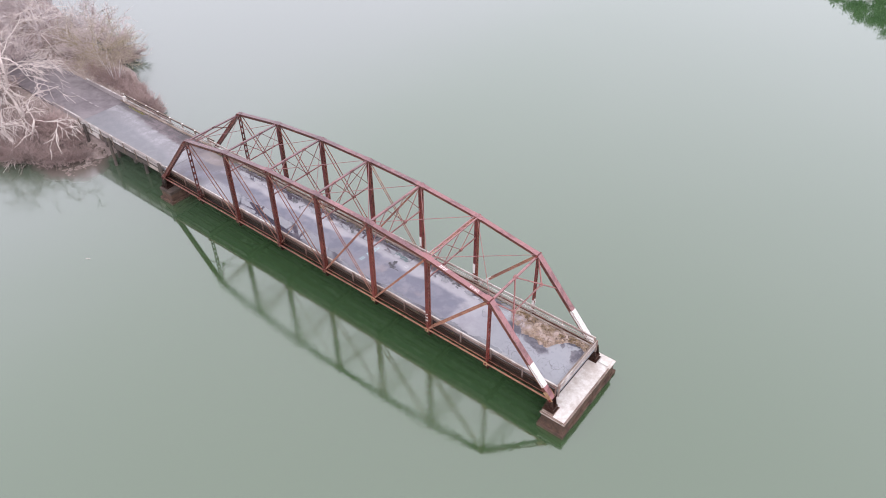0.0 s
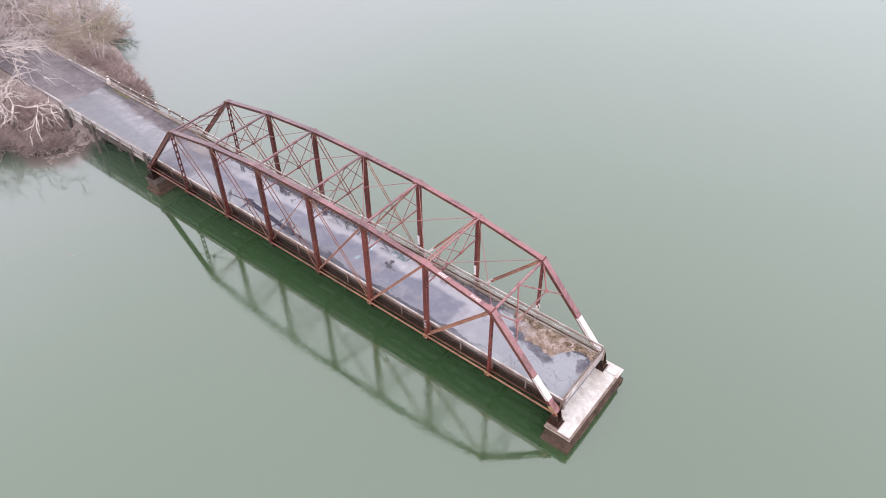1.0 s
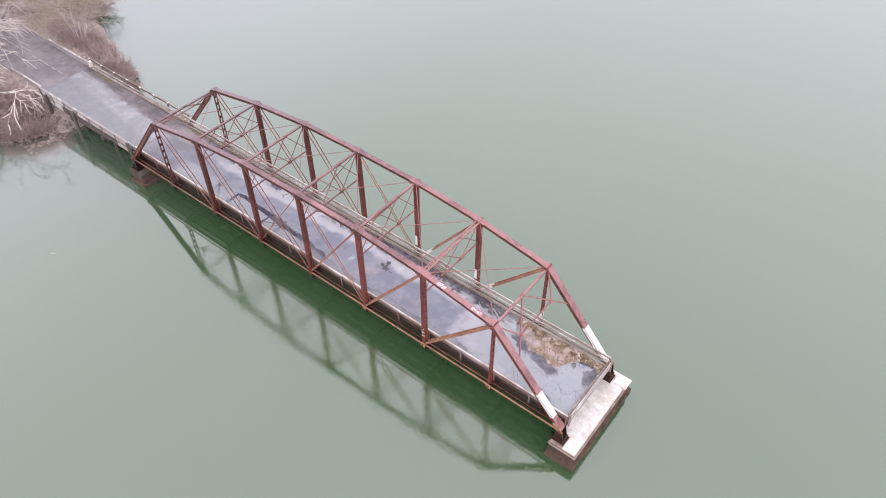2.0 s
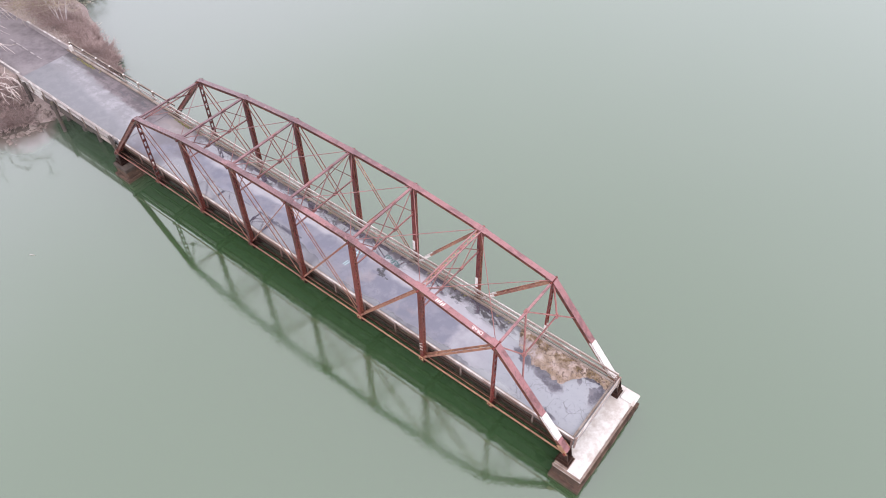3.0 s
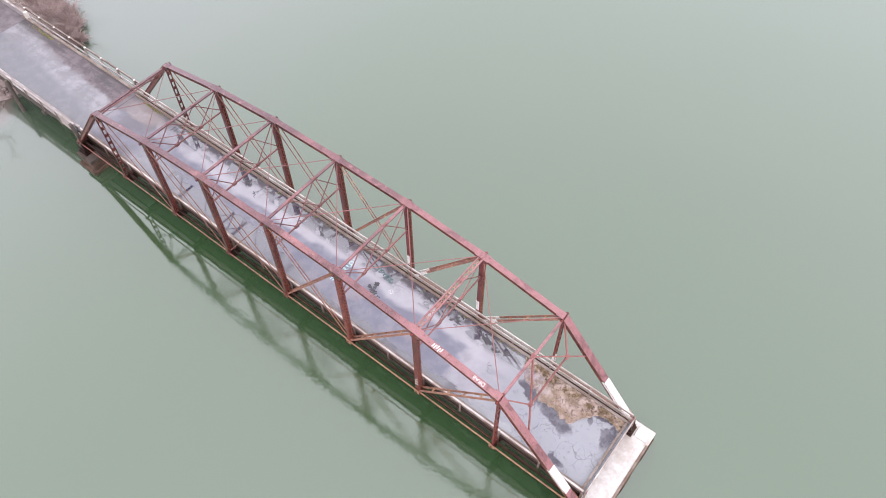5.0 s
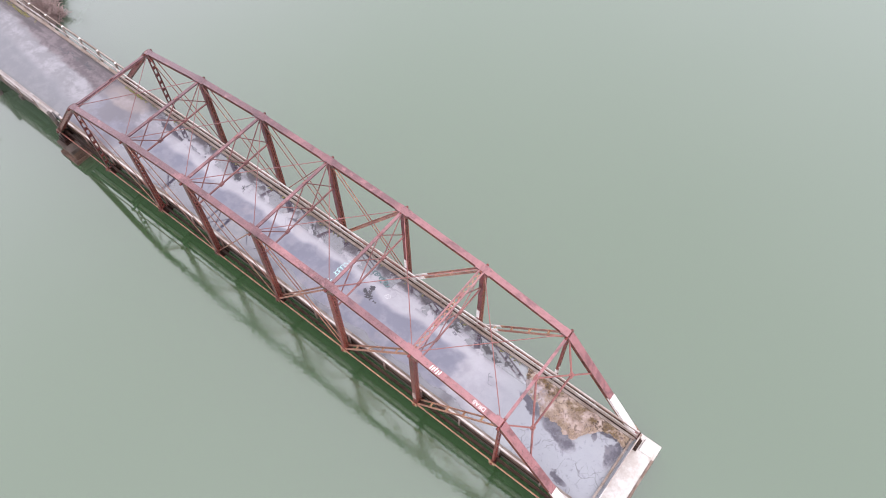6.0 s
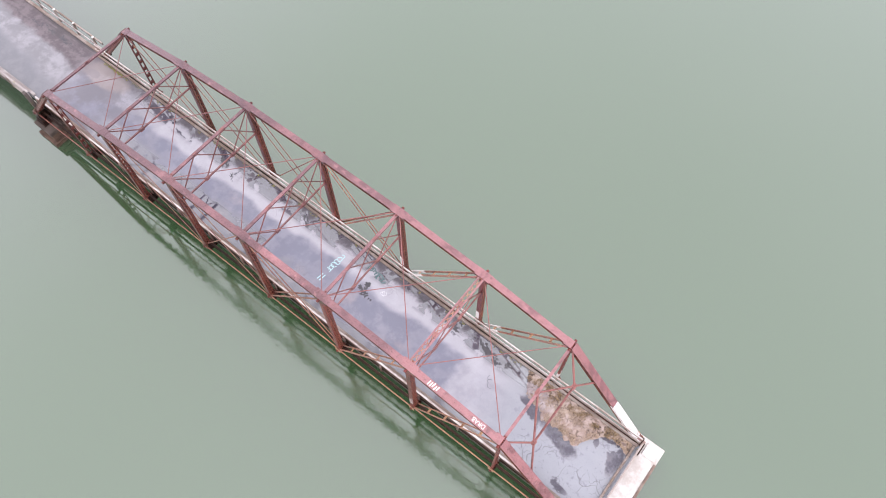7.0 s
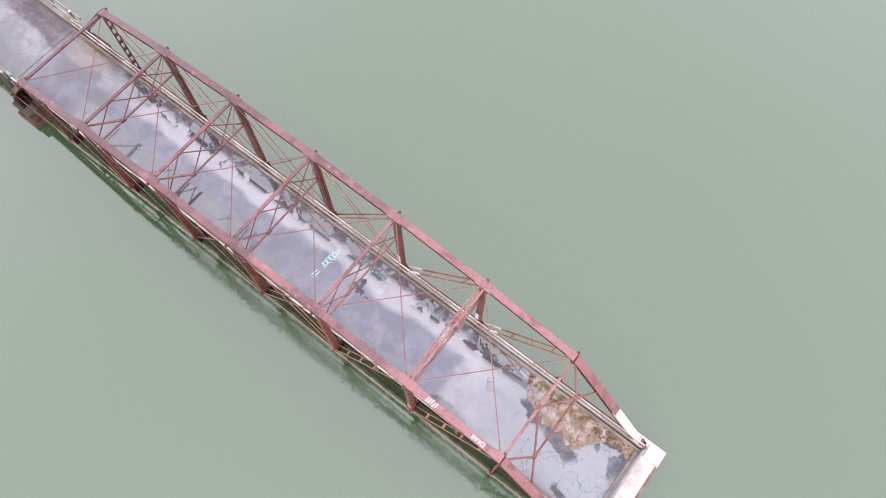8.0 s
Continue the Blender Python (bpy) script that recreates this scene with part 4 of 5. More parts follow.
for i in range(4):
    x0, x1 = -33.2 + 3.25 * i, -33.2 + 3.25 * (i + 1)
    part("kerb_timber", Geo().box(x0, -2.2, DZ + 0.004, x1 - 0.015, -2.02, DZ + 0.16), M_KERB, near, bevel=0.012)
    part("rail_cap", Geo().box(x0, -2.41, 0.88, x1 - 0.015, -2.28, 0.93), M_KERB, near)
    part("rail_board", Geo().box(x0, -2.38, 0.30, x1 - 0.015, -2.33, 0.46), M_KERB, near)
    part("rail_board", Geo().box(x0, -2.38, 0.58, x1 - 0.015, -2.33, 0.74), M_KERB, near)
for x in np.arange(-33.0, -20.3, 1.8):
    part("rail_post", Geo().box(x - 0.045, -2.44, -0.1, x + 0.045, -2.385, 0.875), M_TIMBER, near)
part("end_post_stub", Geo().quad_box([(-20.1, -2.62, -0.5), (-19.86, -2.62, -0.5), (-19.86, -2.42, -0.5), (-20.1, -2.42, -0.5)], [(-20.45, -2.6, 0.95), (-20.2, -2.6, 0.95), (-20.2, -2.4, 0.95), (-20.45, -2.4, 0.95)]), M_DTIMBER, near, "dark leaning timber post", bevel=0.02)

far = thing("trestle_rail", (-27, 2.9, DECK_Z), "weathered railing with white-topped posts on the trestle", "railing", "railings of the trestle")
for i in range(4):
    x0, x1 = -33.6 + 3.5 * i, -33.6 + 3.5 * (i + 1)
    part("kerb_timber", Geo().box(x0, 2.42, DZ + 0.004, x1 - 0.015, 2.6, DZ + 0.16), M_TIMBER, far, bevel=0.012)
    part("rail_board", Geo().box(x0, 2.72, 0.45, x1 - 0.015, 2.77, 0.6), M_KERB, far)
    part("rail_board", Geo().box(x0, 2.90, 0.74, x1 - 0.015, 2.95, 0.88), M_DTIMBER, far)
    part("rail_cap", Geo().box(x0, 2.88, 0.885, x1 - 0.015, 2.97, 0.915), M_TIMBER, far)
for x in np.arange(-33.5, -20.2, 1.87):
    post = part("rail_post", Geo().box(x - 0.05, 2.79, -0.1, x + 0.05, 2.895, 0.93), M_TIMBER, far)
    part("post_cap", Geo().box(x - 0.075, 2.80, 0.935, x + 0.075, 2.94, 0.99), M_WHITE, post, "white painted post top", bevel=0.02)

# ---------------------------------------------------------------- road on the bank
g = Geo()
n = 40
for i in range(n):
    x0, x1 = -33.22 - 1.8 * i, -33.22 - 1.8 * (i + 1)
    g.quad_box([(x1, -2.1, -0.3), (x0, -2.1, -0.3), (x0, 2.75, -0.3), (x1, 2.75, -0.3)],
               [(x1, -2.1, 0.345 + 0.012 * (i + 1)), (x0, -2.1, 0.345 + 0.012 * i), (x0, 2.75, 0.345 + 0.012 * i), (x1, 2.75, 0.345 + 0.012 * (i + 1))])
tagged(part("road", g, M_ROAD), "old cracked asphalt road on the bank", "road", kind="structure")
line = Geo()
lr = random.Random(31)
for i in range(16):
    x0 = -34.2 - 1.0 * i
    if lr.random() < 0.85:
        line.box(x0 - lr.uniform(0.6, 0.98), 0.32 + lr.uniform(-0.02, 0.02), 0.38 + 0.012 * ((-33.22 - x0) // 1.8), x0, 0.42, 0.386 + 0.012 * ((-33.22 - x0 + 1.0) // 1.8))
tagged(part("road_line", line, M_FADED), "faded pale line painted along the asphalt road", "road marking", kind="structure")
parapet = thing("parapet_wall", (-36, 2.62, 0.2), "low pale concrete parapet wall beside the road", "wall", "parapets of the road")
part("wall_panel", Geo().box(-39.6, 2.50, 0.15, -33.1, 2.64, 0.82), M_PARAPET, parapet, bevel=0.015)
part("coping", Geo().box(-39.6, 2.49, 0.824, -33.1, 2.65, 0.87), M_KERB, parapet, "pale coping", bevel=0.012)
part("end_pillar", Geo().box(-33.08, 2.44, 0.1, -32.86, 2.72, 1.02), M_CAP, parapet, "pale end pillar", bevel=0.02)
parapet = thing("parapet_wall", (-36, -1.95, 0.2), "low pale concrete parapet wall above the bank", "wall", "parapets of the road")
part("wall_panel", Geo().box(-38.2, -2.12, 0.05, -33.3, -1.99, 0.62), M_PARAPET, parapet, bevel=0.015)
part("coping", Geo().box(-38.2, -2.13, 0.624, -33.3, -1.98, 0.67), M_KERB, parapet, "pale coping", bevel=0.012)

# ---------------------------------------------------------------- things on the deck
def blob(cx, cy, rx, ry, z0, z1, seed, rough=0.35, n=56, turn=0.0, inner=6):
    """A low mat with a ragged outline and an uneven top."""
    g = Geo()
    for r in range(inner + 1):
        k = r / inner
        for i in range(n):
            a = 2 * math.pi * i / n
            d = 1 + rough * (noise.noise((math.cos(a) * 1.3 + seed, math.sin(a) * 1.3, seed)) * 1.1 + noise.noise((math.cos(a) * 4 + seed, math.sin(a) * 4, seed + 5)) * 0.55)
            px, py = math.cos(a) * rx * d * k, math.sin(a) * ry * d * k
            x, y = cx + px * math.cos(turn) - py * math.sin(turn), cy + px * math.sin(turn) + py * math.cos(turn)
            y = min(y, 2.18)
            h = z1 * (1 - k ** 4) * (0.7 + 0.6 * noise.noise((x * 1.8, y * 1.8, seed)))
            g.v.append((x, y, z0 + max(h, 0.0)))
    for r in range(inner):
        for i in range(n):
            p, q = r * n + i, r * n + (i + 1) % n
            g.f.append((p, p + n, q + n, q))
    return g


turf = thing("dead_turf", (16.3, 1.3, DECK_Z), "mat of dead tan grass and soil on the deck", "grass")
EDGE_X = (13.4, 13.65, 14.14, 14.84, 15.2, 15.6, 16.1, 16.6, 17.0, 17.25, 17.5, 18.1, 18.85, 19.36)
EDGE_Y = (2.15, 1.42, 0.95, 0.90, 0.48, 0.62, 0.70, 0.45, 0.33, 0.44, 1.05, 1.70, 1.86, 1.56)


def turf_edge(x):
    e = float(np.interp(x, EDGE_X, EDGE_Y))
    return e + 0.16 * noise.noise((x * 2.3, 0.3, 4.0)) + 0.1 * noise.noise((x * 6.1, 1.7, 2.0)) + 0.05 * noise.noise((x * 15.0, 3.1, 2.0))


def turf_mat():
    """Soil and roots along the far kerb, with a ragged edge and a lumpy top."""
    g = Geo()
    nx, ny = 150, 22
    for i in range(nx + 1):
        x = 13.3 + (19.36 - 13.3) * i / nx
        lo, hi = min(turf_edge(x), 2.1), 2.19
        for j in range(ny + 1):
            k = j / ny
            y = lo + (hi - lo) * k
            rise = min(1.0, k * 5 * (hi - lo) / 0.5) * min(1.0, i / 5, (nx - i) / 3)
            h = 0.07 + 0.15 * noise.noise((x * 2.2, y * 2.2, 9.0)) + 0.08 * noise.noise((x * 7, y * 7, 3.0))
            g.v.append((x, y, DECK_Z + 0.004 + max(0.0, h) * rise))
    for i in range(nx):
        for j in range(ny):
            p = i * (ny + 1) + j
            g.f.append((p, p + ny + 1, p + ny + 2, p + 1))
    return g


part("soil_mat", turf_mat(), M_SOIL, turf, smooth=True)
rng = random.Random(8)
blades = Geo()


def tuft(geo, x, y, z, n, h, spread, width=0.012):
    for _ in range(n):
        a = rng.uniform(0, 2 * math.pi)
        l = h * rng.uniform(0.5, 1.2)
        dx, dy = math.cos(a) * spread * rng.uniform(0.3, 1), math.sin(a) * spread * rng.uniform(0.3, 1)
        bx, by = x + rng.uniform(-0.05, 0.05), y + rng.uniform(-0.05, 0.05)
        px, py = -math.sin(a) * width, math.cos(a) * width
        k = len(geo.v)
        geo.v += [(bx - px, by - py, z), (bx + px, by + py, z), (bx + dx * 0.6 + px * 0.7, by + dy * 0.6 + py * 0.7, z + l * 0.7),
                  (bx + dx * 0.6 - px * 0.7, by + dy * 0.6 - py * 0.7, z + l * 0.7), (bx + dx, by + dy, z + l * 0.75)]
        geo.f += [(k, k + 1, k + 2, k + 3), (k + 3, k + 2, k + 4)]


clods, olive = Geo(), Geo()
for _ in range(2200):
    x = rng.uniform(13.35, 19.33)
    lo = turf_edge(x)
    if lo > 2.05:
        continue
    y = rng.uniform(lo + 0.02, 2.16)
    f = noise.noise((x * 1.6, y * 1.6, 2.0)) + 0.5 * noise.noise((x * 5, y * 5, 6.0))
    kerb_side = y > 1.72 + 0.25 * noise.noise((x * 1.1, 0.0, 8.0)) and x < 18.9
    thin = min(1.0, max(0.25, (x - 13.6) / 2.0)) if y < 1.75 else 1.0
    if rng.random() < (0.5 + f * 1.3) * thin:
        tuft(olive if kerb_side and rng.random() < 0.72 else blades, x, y, DECK_Z + 0.03, 8, 0.11, 0.15)
    elif rng.random() < (0.12 if kerb_side else 0.008):
        w = rng.uniform(0.03, 0.08)
        clods.tube([(x - w, y, DECK_Z + 0.06), (x - w * 0.3, y + w * 0.4, DECK_Z + 0.1), (x + w, y + rng.uniform(-w, w), DECK_Z + 0.06)], [w * 0.3, w * 0.7, w * 0.25], 5)
tagged(part("brown_grass", olive, M_OLIVE, turf, "rotted golden brown grass along the kerb"), kind="stuff")
tagged(part("loose_soil", clods, M_CLOD, turf, "dark clods of soil"), kind="stuff")
tagged(part("grass", blades, M_GRASS, turf, "dry straw-coloured grass"), kind="stuff")

moss = Geo()
for _ in range(260):
    x = rng.choice((rng.gauss(-17.7, 0.45), rng.gauss(-30.3, 0.9), rng.uniform(-19, 13), rng.gauss(17.2, 1.0)))
    tuft(moss, x, rng.uniform(2.08, 2.19) if x > -19.6 else rng.uniform(2.15, 2.38), DECK_Z, 7, 0.07, 0.1)
tagged(part("kerb_moss", moss, M_MOSS), "thin line of moss and weeds along the kerb", "moss", kind="stuff")

# paint marks sprayed on the deck
def stroke(geo, pts, w, z):
    for (x0, y0), (x1, y1) in zip(pts, pts[1:]):
        geo.beam((x0, y0, z), (x1, y1, z), w, 0.004, side=(-(y1 - y0), x1 - x0, 0))


def scrawl(name, cx, cy, lx, ly, material, label, seed, turns, w):
    r = random.Random(seed)
    g = Geo()
    for k in range(turns):
        u = (k + 0.5) / turns - 0.5
        ox, oy = cx + lx * u, cy + ly * u
        size = 0.16 * r.uniform(0.7, 1.2)
        a0, n = r.uniform(0, 6.28), r.randint(5, 9)
        pts = [(ox + math.cos(a0 + 0.75 * i) * size * r.uniform(0.6, 1.1), oy + math.sin(a0 + 0.75 * i) * size * r.uniform(0.6, 1.1)) for i in range(n)]
        stroke(g, pts, w, DECK_Z + 0.006 + 0.0006 * k)
    return tagged(part(name, g, material), label, "graffiti", "paint marks on the deck")


scrawl("deck_graffiti", 1.65, 0.65, 0.1, 1.3, M_CYAN, "pale cyan scrawl sprayed on the concrete deck", 2, 6, 0.04)
g = Geo()
for ox in (0.0, 0.16):
    stroke(g, [(1.46 + ox, -0.62), (1.52 + ox, -0.2)], 0.05, DECK_Z + 0.006)
tagged(part("deck_graffiti", g, M_CYAN), "two short pale cyan strokes sprayed on the concrete deck", "graffiti", "paint marks on the deck")
scrawl("deck_graffiti", 3.85, 1.52, 1.2, -0.2, M_TEAL, "dull teal scrawl sprayed on the concrete deck", 5, 7, 0.07)
scrawl("deck_graffiti", 12.1, 0.5, 0.35, -0.5, M_GREYPAINT, "faint grey scrawl on the concrete deck", 9, 3, 0.03)
scrawl("deck_graffiti", 4.83, 0.89, 0.15, 0.1, M_PALEMARK, "small faint white mark sprayed on the concrete deck", 10, 2, 0.03)
# flaked tar on the concrete
for i, (cx, cy, rx, ry, turn) in enumerate(((3.75, 0.35, 0.42, 0.26, 0.6), (4.15, 0.22, 0.25, 0.2, 0.2), (10.75, 1.74, 0.45, 0.2, -0.1), (11.25, 1.62, 0.4, 0.16, 0.1), (11.85, 1.6, 0.3, 0.16, 0.4), (12.35, 1.7, 0.25, 0.12, 0.2), (-23.6, 1.8, 0.55, 0.12, 0.0), (-22.4, 1.82, 0.5, 0.1, 0.05), (-24.9, 1.7, 0.5, 0.08, 0.0), (6.6, 1.9, 0.6, 0.07, -0.1), (-7.6, 1.55, 0.5, 0.16, -0.3), (-6.7, 1.1, 0.3, 0.08, -0.7), (-1.3, 1.5, 0.45, 0.12, -0.6), (8.9, 1.75, 0.5, 0.2, 0.1))):
    tr = random.Random(70 + i)
    patch_ob = thing("tar_patch", (cx, cy, DECK_Z), "flaked dark tar on the concrete deck", "tar", "tar on the deck")
    for j in range(9):
        u, v = tr.gauss(0, 0.55) * rx, tr.gauss(0, 0.6) * ry
        fx, fy = cx + u * math.cos(turn) - v * math.sin(turn), cy + u * math.sin(turn) + v * math.cos(turn)
        part("flake", blob(fx, fy, rx * tr.uniform(0.12, 0.4), ry * tr.uniform(0.15, 0.5), DECK_Z + 0.003 + 0.0004 * j, 0.006, tr.uniform(0, 90), 1.1, n=28, turn=turn + tr.gauss(0, 0.5), inner=2), M_SILT, patch_ob, smooth=True)

# white paint bars lettered on the sloping top chord
chord_marks = thing("chord_graffiti", (12.3, -HALF, 6.1), "white paint scrawls on the top chord", "graffiti")
d = (U(7, -HALF) - U(6, -HALF)).normalized()
for s0, n in ((1.1, 5),):
    for i in range(n):
        c = U(6, -HALF) + d * (s0 + 0.115 * i) + Vector((0, 0.01 * (-1) ** i, 0.116))
        tilt = d * 0.02
        e = 0.02 * ((i * 7) % 3)
        part("paint_bar", Geo().beam(c + Vector((0, -0.13 + e, 0)) - tilt, c + Vector((0, 0.09 + e, 0)) + tilt, 0.055, 0.008, side=d), M_WHITE, chord_marks)

curve = bpy.data.curves.new("word", "FONT")
curve.body, curve.size, curve.extrude, curve.offset = "DRAB", 0.27, 0.004, 0.0
curve.align_x, curve.align_y = "CENTER", "CENTER"
word = new("word", curve)
bpy.context.view_layer.update()
me = bpy.data.meshes.new_from_object(word.evaluated_get(bpy.context.evaluated_depsgraph_get()))
bpy.data.objects.remove(word)
c = U(6, -HALF) + d * 3.75 + Vector((0, 0, 0.118))
side = Vector((0, -1, 0))
turn = Matrix((-d, side, (-d).cross(side))).transposed().to_4x4()
me.transform(Matrix.Translation(c) @ turn @ Matrix.Diagonal((0.95, 1.05, 1.0, 1.0)))
me.materials.clear()
me.materials.append(M_WHITE)
part("painted_word", me, None, chord_marks, "white painted word DRAB")

# a thin pale stick afloat
stick = Geo().tube([(-17.98, -11.95, WATER_Z + 0.005), (-17.85, -11.86, WATER_Z + 0.02), (-17.62, -11.72, WATER_Z + 0.005)], [0.015, 0.022, 0.012], 6)
tagged(part("floating_stick", stick, M_BARK_PALE, smooth=True), "thin pale stick floating on the river", "stick")


# ---------------------------------------------------------------- plants on the bank
def grow(geo, p, d, length, radius, level, r, bend=0.3, droop=0.0, kids=(3, 5), shrink=0.7, twig=0.012, keep=0.55):
    """One branch and, from it, its smaller ones."""
    n = 4 if level > 1 else 3
    pts, rad = [p.copy()], [radius]
    step = length / n
    for i in range(n):
        d = (d + Vector((r.uniform(-bend, bend), r.uniform(-bend, bend), r.uniform(-bend, bend) - droop)) * 0.6).normalized()
        p = p + d * step
        pts.append(p.copy())
        rad.append(max(radius * (1 - 0.6 * (i + 1) / n), twig * 0.7))
    geo.tube(pts, rad, 6 if radius > 0.06 else 4 if radius > 0.025 else 3)
    if level == 0:
        return
    for _ in range(r.randint(*kids)):
        k = r.randint(1, n)
        q = pts[k]
        axis = Vector((r.gauss(0, 1), r.gauss(0, 1), r.gauss(0, 0.6))).normalized()
        nd = (d + axis * r.uniform(0.45, 0.85)).normalized()
        grow(geo, q, nd, length * shrink * r.uniform(0.75, 1.15), max(rad[k] * keep, twig), level - 1, r, bend, droop, kids, shrink, twig, keep)


def bare_tree(x, y, height, label, bark, twigs, seed, stems=1, spread=0.5, droop=0.0, levels=4, radius=0.2, kids=(3, 5), twig=0.012, keep=0.55, low=2, flat=0.0, bend=0.4):
    r = random.Random(seed)
    z = ground_height(x, y) - 0.15
    ob = thing("tree", (x, y, z), label, "tree", "trees on the bank")
    wood = Geo()
    crown = Geo()
    for s in range(stems):
        a = 2 * math.pi * (s + r.random()) / stems
        lean = spread * (0.25 if stems == 1 else 0.7)
        base = Vector((x + math.cos(a) * 0.2 * (stems > 1), y + math.sin(a) * 0.2 * (stems > 1), z))
        d = Vector((math.cos(a) * lean, math.sin(a) * lean, 1)).normalized()
        pts, rad = [base], [radius * r.uniform(0.8, 1.1)]
        n = 5
        trunk = height * r.uniform(0.5, 0.62)
        for i in range(n):
            d = (d + Vector((r.uniform(-0.15, 0.15), r.uniform(-0.15, 0.15), 0.05))).normalized()
            pts.append(pts[-1] + d * (trunk / n))
            rad.append(rad[0] * (1 - 0.6 * (i + 1) / n))
        wood.tube(pts, rad, 8)
        limbs = r.randint(6, 8) if stems == 1 else r.randint(3, 5)
        for j in range(limbs):
            k = max(low, r.choice((2, 3, 4, 5, 5)))
            b = 2 * math.pi * (j + r.random() * 0.7) / limbs
            nd = Vector((math.cos(b) * (0.5 + spread), math.sin(b) * (0.5 + spread), r.uniform(0.35, 1.0) * (1 - flat))).normalized()
            grow(crown, pts[k], nd, height * r.uniform(0.4, 0.58), max(rad[k] * 0.55, 0.03), levels - 1, r, bend, droop, kids, 0.7, twig, keep)
    part("trunk", wood, bark, ob, smooth=True)
    part("crown", crown, twigs, ob, smooth=True)
    return ob


def shrub(x, y, height, width, label, material, seed, stems=70, twig=0.008):
    r = random.Random(seed)
    z = ground_height(x, y) - 0.1
    g = Geo()
    for _ in range(stems):
        a, q = r.uniform(0, 6.283), math.sqrt(r.random())
        bx, by = x + math.cos(a) * q * width * 0.3, y + math.sin(a) * q * width * 0.3
        d = Vector((math.cos(a) * q * width / height, math.sin(a) * q * width / height, 1)).normalized()
        grow(g, Vector((bx, by, max(ground_height(bx, by), WATER_Z) - 0.05)), d, height * r.uniform(0.6, 1.1), twig * 1.6, 2, r, 0.3, 0.05, (2, 4), 0.5, twig)
    return tagged(part("shrub", g, material), label, "shrub", "shrubs on the bank")


PALE = "bare tree with pale branches on the river bank"
bare_tree(-37.0, -6.3, 6.4, "wide bare tree with pale arching branches at the water's edge", M_BARK_PALE, M_BARK_PALE, 1, 2, 1.0, 0.2, 4, 0.2, (2, 4), 0.03, 0.7, bend=0.62)
bare_tree(-43.5, -3.7, 8.6, "large bare tree with pale spreading branches beside the road", M_BARK_PALE, M_BARK_PALE, 2, 1, 1.0, 0.15, 4, 0.26, (2, 4), 0.029, 0.7, bend=0.6)
bare_tree(-40.4, -7.2, 5.6, PALE, M_BARK_PALE, M_BARK_PALE, 7, 2, 0.9, 0.18, 4, 0.19, (2, 4), 0.029, 0.7, bend=0.6)
bare_tree(-39.6, -4.7, 5.0, PALE, M_BARK_PALE, M_BARK_PALE, 23, 2, 0.9, 0.2, 4, 0.17, (2, 4), 0.028, 0.7, bend=0.62)
bare_tree(-48.5, -6.2, 8.0, PALE, M_BARK_PALE, M_BARK_PALE, 3, 1, 0.8, 0.05, 4, 0.22, (3, 5), 0.02)
bare_tree(-50.0, -1.2, 8.0, PALE, M_BARK_PALE, M_BARK_PALE, 4, 1, 0.75, 0.04, 4, 0.2, (3, 5), 0.02)
bare_tree(-46.8, -3.0, 7.2, PALE, M_BARK_PALE, M_BARK_PALE, 21, 2, 1.0, 0.12, 4, 0.2, (4, 5), 0.015, 0.6)
bare_tree(-47.5, 4.6, 5.6, PALE, M_BARK_PALE, M_BARK_PALE, 13, 2, 0.8, 0.08, 4, 0.14, (4, 5), 0.014)
bare_tree(-38.8, 5.2, 4.2, "multi-stemmed grey tree with a flat tan crown beside the road", M_BARK_GREY, M_TWIG_TAN, 5, 7, 0.34, 0.0, 4, 0.07, (2, 3), 0.012, low=5, flat=0.35)
bare_tree(-41.3, 5.9, 4.9, "multi-stemmed grey tree with a flat olive crown beside the road", M_BARK_GREY, M_TWIG_OLIVE, 6, 5, 0.33, 0.0, 4, 0.09, (2, 4), 0.013, low=5, flat=0.35)
GREY = "tall bare grey tree in the thicket on the bank"
for i, (x, y, h) in enumerate(((-56.0, 7.6, 10.0), (-57.5, 6.2, 11.0), (-53.5, -4.5, 9.0), (-60.0, -2.0, 10.0), (-51.5, 4.2, 7.0), (-66.0, 6.0, 11.0), (-62.0, 11.0, 9.0), (-53.0, -9.5, 7.5), (-59.0, -9.0, 9.0), (-70.0, 0.0, 11.0), (-71.0, 13.0, 9.5), (-49.0, 9.0, 5.0), (-55.0, 1.2, 8.5), (-62.5, 2.5, 9.5))):
    bare_tree(x, y, h, GREY, M_BARK_GREY, M_TWIG if i % 2 else M_BARK_GREY, 30 + i, 1, 0.6, 0.0, 4, 0.2, (3, 5), 0.024)

BROWN = "leafless brown shrub on the river bank"
rs = random.Random(12)
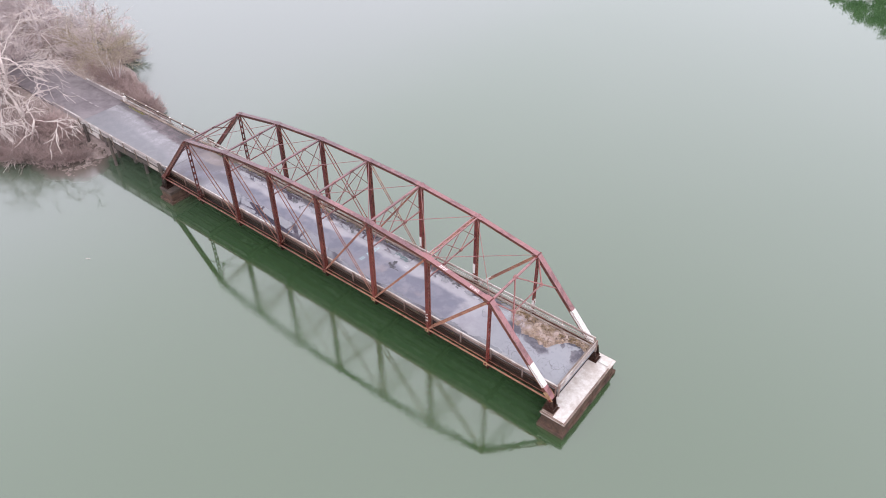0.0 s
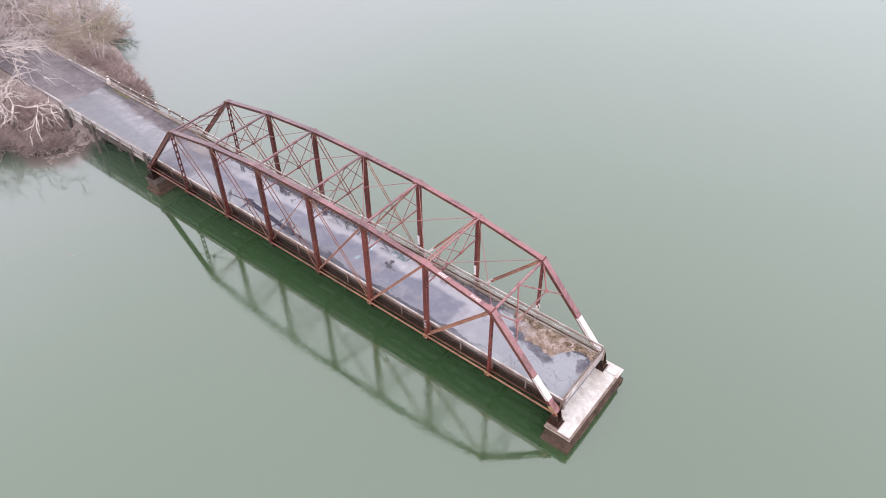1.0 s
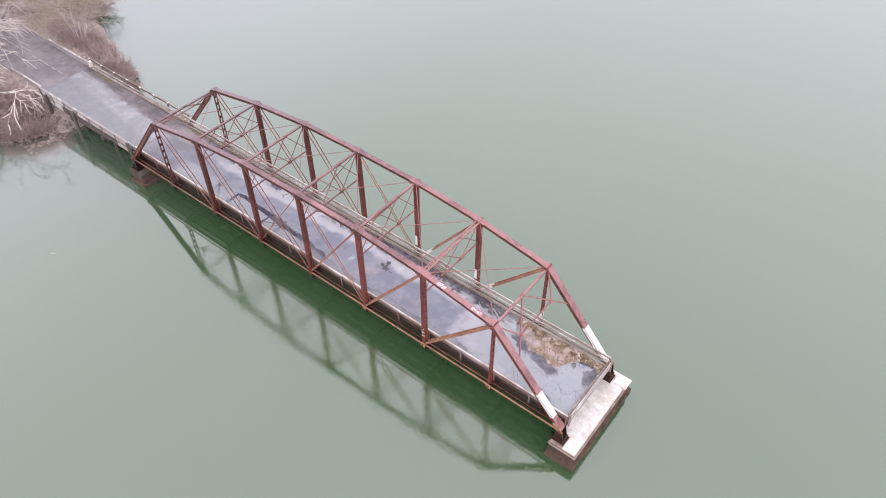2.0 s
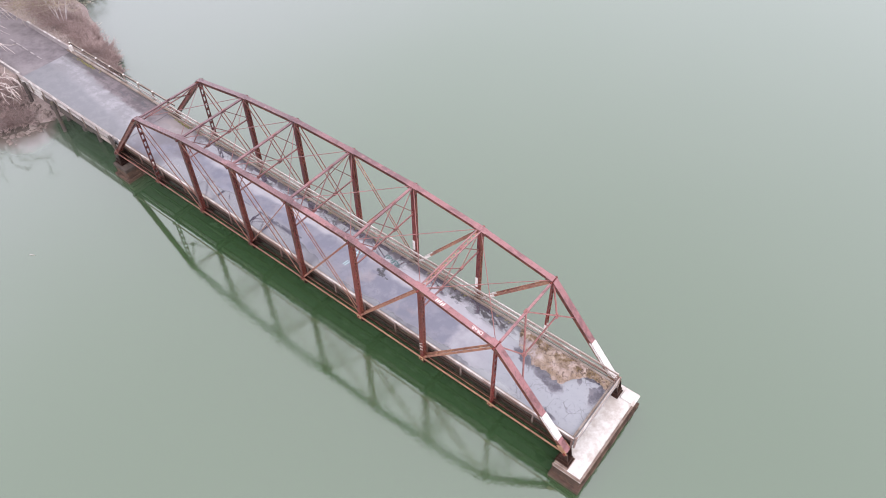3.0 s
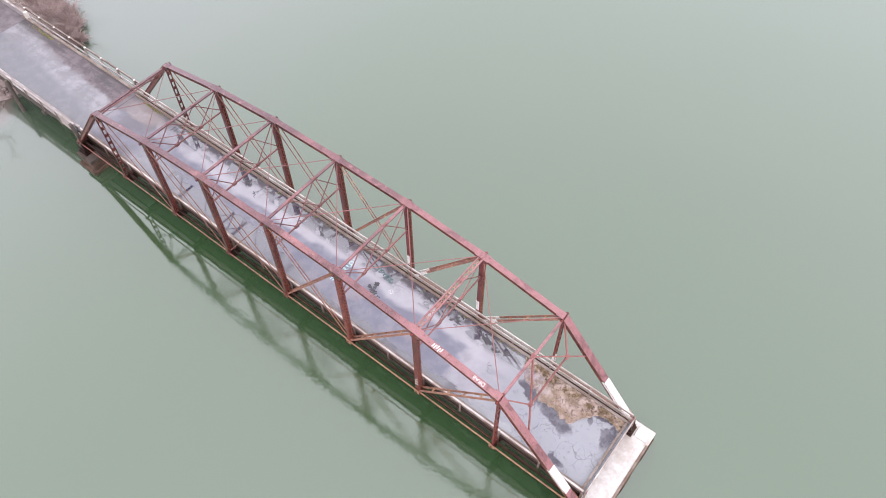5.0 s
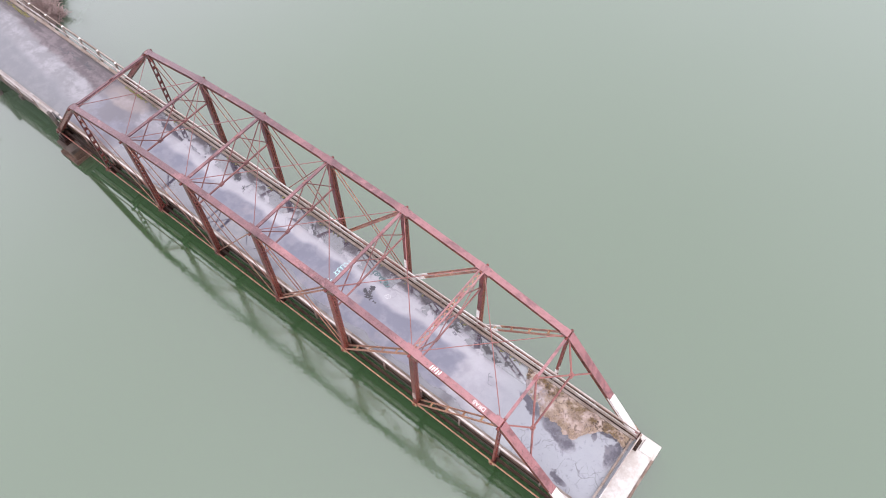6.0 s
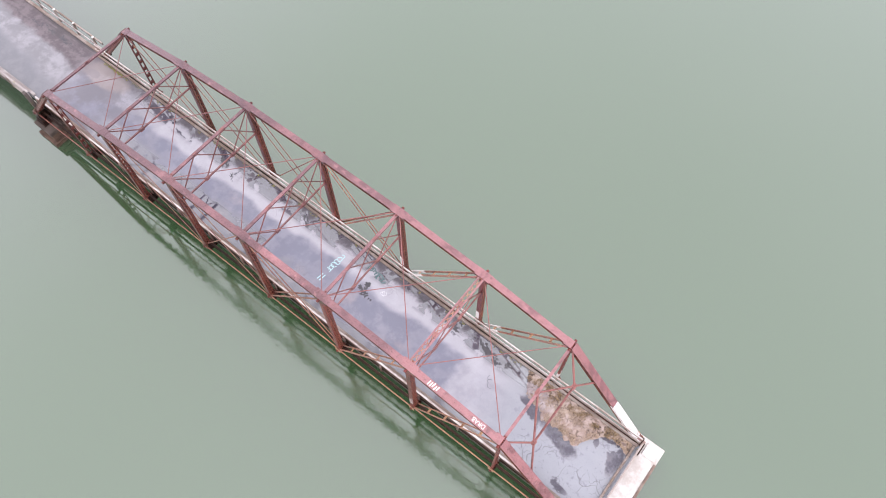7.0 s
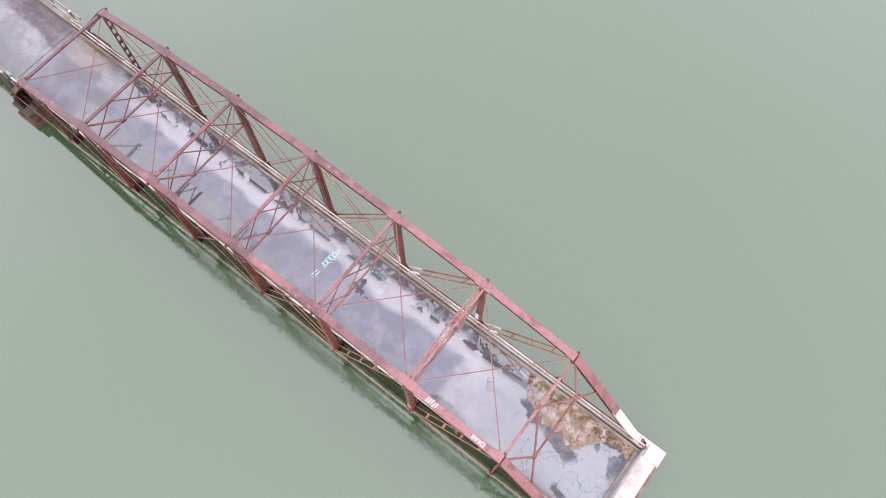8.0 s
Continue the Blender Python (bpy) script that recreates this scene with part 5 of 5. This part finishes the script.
for i, (x, y, h, w) in enumerate(((-33.2, -5.6, 1.7, 1.9), (-35.0, -7.0, 1.9, 2.2), (-31.9, -4.6, 1.2, 1.3), (-31.3, -3.9, 0.8, 1.1), (-32.9, -3.4, 0.9, 1.2), (-36.6, -5.0, 1.5, 1.8), (-37.0, -8.2, 1.6, 2.0), (-39.5, -8.0, 1.8, 2.2), (-33.9, -4.2, 1.2, 1.6), (-34.4, -6.1, 1.5, 1.8), (-36.0, -7.6, 1.6, 1.9), (-32.6, -5.9, 1.1, 1.4), (-35.6, -4.1, 1.2, 1.6),
                                 (-33.6, 4.4, 0.8, 1.2), (-35.2, 4.7, 0.9, 1.4), (-32.0, 4.1, 0.7, 1.1), (-36.8, 5.0, 0.9, 1.5), (-38.4, 4.6, 0.9, 1.5), (-40.2, 4.9, 1.0, 1.6),
                                 (-42.0, 5.4, 1.0, 1.7), (-36.4, 6.0, 0.9, 1.3), (-37.8, 6.3, 0.9, 1.3), (-35.4, 5.3, 0.8, 1.3), (-39.6, 6.6, 1.0, 1.4), (-31.2, 4.6, 0.7, 1.0), (-33.0, 5.4, 0.8, 1.2), (-34.9, 6.0, 0.9, 1.3), (-44.0, -4.2, 1.6, 2.0), (-47.0, 6.0, 1.9, 2.2), (-46.0, 10.5, 1.7, 2.2), (-50.5, 12.0, 2.0, 2.4), (-50.5, 0.5, 2.2, 2.6),
                                 (-54.0, 1.0, 2.4, 2.8), (-48.5, -5.5, 2.2, 2.6), (-42.0, -8.5, 1.8, 2.2), (-58.0, 3.0, 2.6, 3.0), (-55.0, 12.0, 2.4, 2.8), (-62.0, 6.0, 2.6, 3.0))):
    shrub(x, y, h, w, BROWN, M_TWIG if x < -46 else M_TWIG_RED if y > 3.5 and x > -43 or i % 2 == 0 else M_BRUSH, 60 + i, 140 if i < 28 else 90, 0.013 if i < 28 else 0.02)

# dead grass over the bank
litter = Geo()
for _ in range(9000):
    x, y = rng.uniform(-60, -30), rng.uniform(-10, 12)
    if -2.6 < y < 3.1:
        continue
    z = ground_height(x, y)
    if z > WATER_Z + 0.25:
        tuft(litter, x, y, z - 0.02, 5, 0.3, 0.3, 0.02)
tagged(part("bank_grass", litter, M_LITTER), "tangled dead brown grass on the bank", "grass", kind="stuff")

# broken stone at the foot of the abutment
rubble_rng = random.Random(20)
for i in range(190):
    x, y = rubble_rng.uniform(-33.6, -29.4), rubble_rng.uniform(-6.4, -2.3)
    s = rubble_rng.choice((rubble_rng.uniform(0.07, 0.18), rubble_rng.uniform(0.12, 0.32)))
    z = max(ground_height(x, y), WATER_Z - 0.1)
    bm = bmesh.new()
    bmesh.ops.create_icosphere(bm, subdivisions=1, radius=s)
    for v in bm.verts:
        v.co = Vector((v.co.x * rubble_rng.uniform(0.8, 1.4), v.co.y * rubble_rng.uniform(0.7, 1.1), v.co.z * rubble_rng.uniform(0.45, 0.8)))
    me = bpy.data.meshes.new("rubble_stone")
    bm.to_mesh(me)
    bm.free()
    me.materials.append(M_RUBBLE)
    ob = new("rubble_stone", me)
    ob.matrix_basis = pose(x, y, z + s * 0.15, rubble_rng.uniform(-20, 20), rubble_rng.uniform(-20, 20), rubble_rng.uniform(0, 360))
    tagged(ob, "broken brown stone lying at the water's edge", "stone", "rubble on the bank")


# ---------------------------------------------------------------- leafy trees on the far bank
def leafy_tree(x, y, height, seed):
    r = random.Random(seed)
    z = ground_height(x, y)
    ob = thing("tree", (x, y, z), "green leafy tree on the far bank", "tree", "trees on the far bank")
    wood = Geo()
    top = Vector((x + r.uniform(-0.5, 0.5), y + r.uniform(-0.5, 0.5), z + height * 0.8))
    wood.tube([Vector((x, y, z - 0.3)), Vector((x, y, z)).lerp(top, 0.5), top], [0.28, 0.2, 0.06], 7)
    leaves = Geo()
    for _ in range(26):
        b = 6.283 * r.random()
        h = r.uniform(0.3, 0.98)
        reach = height * 0.32 * math.sqrt(max(0.05, 1 - (h - 0.45) ** 2 * 2.6)) * r.uniform(0.5, 1.1)
        s = Vector((x, y, z + height * h * 0.75))
        c = Vector((x + math.cos(b) * reach, y + math.sin(b) * reach, z + height * h))
        wood.tube([s, c], [0.06, 0.02], 4)
        for _ in range(300):
            q = c + Vector((r.gauss(0, 0.62), r.gauss(0, 0.62), r.gauss(0, 0.42)))
            a = Vector((r.gauss(0, 1), r.gauss(0, 1), r.gauss(0, 1))).normalized() * 0.16
            e = a.orthogonal().normalized() * 0.1
            k = len(leaves.v)
            leaves.v += [tuple(q - a), tuple(q + e), tuple(q + a), tuple(q - e)]
            leaves.f.append((k, k + 1, k + 2, k + 3))
    part("trunk", wood, M_BARK_GREY, ob, smooth=True)
    part("crown", leaves, M_LEAF, ob)


for i, (x, y, h) in enumerate(((9.0, 113.0, 10.5), (14.0, 113.0, 13.2), (18.5, 114.5, 15.6), (22.5, 113.5, 16.2), (27.0, 115.0, 15.6), (33.0, 116.0, 16.0))):
    leafy_tree(x, y, h, 90 + i)
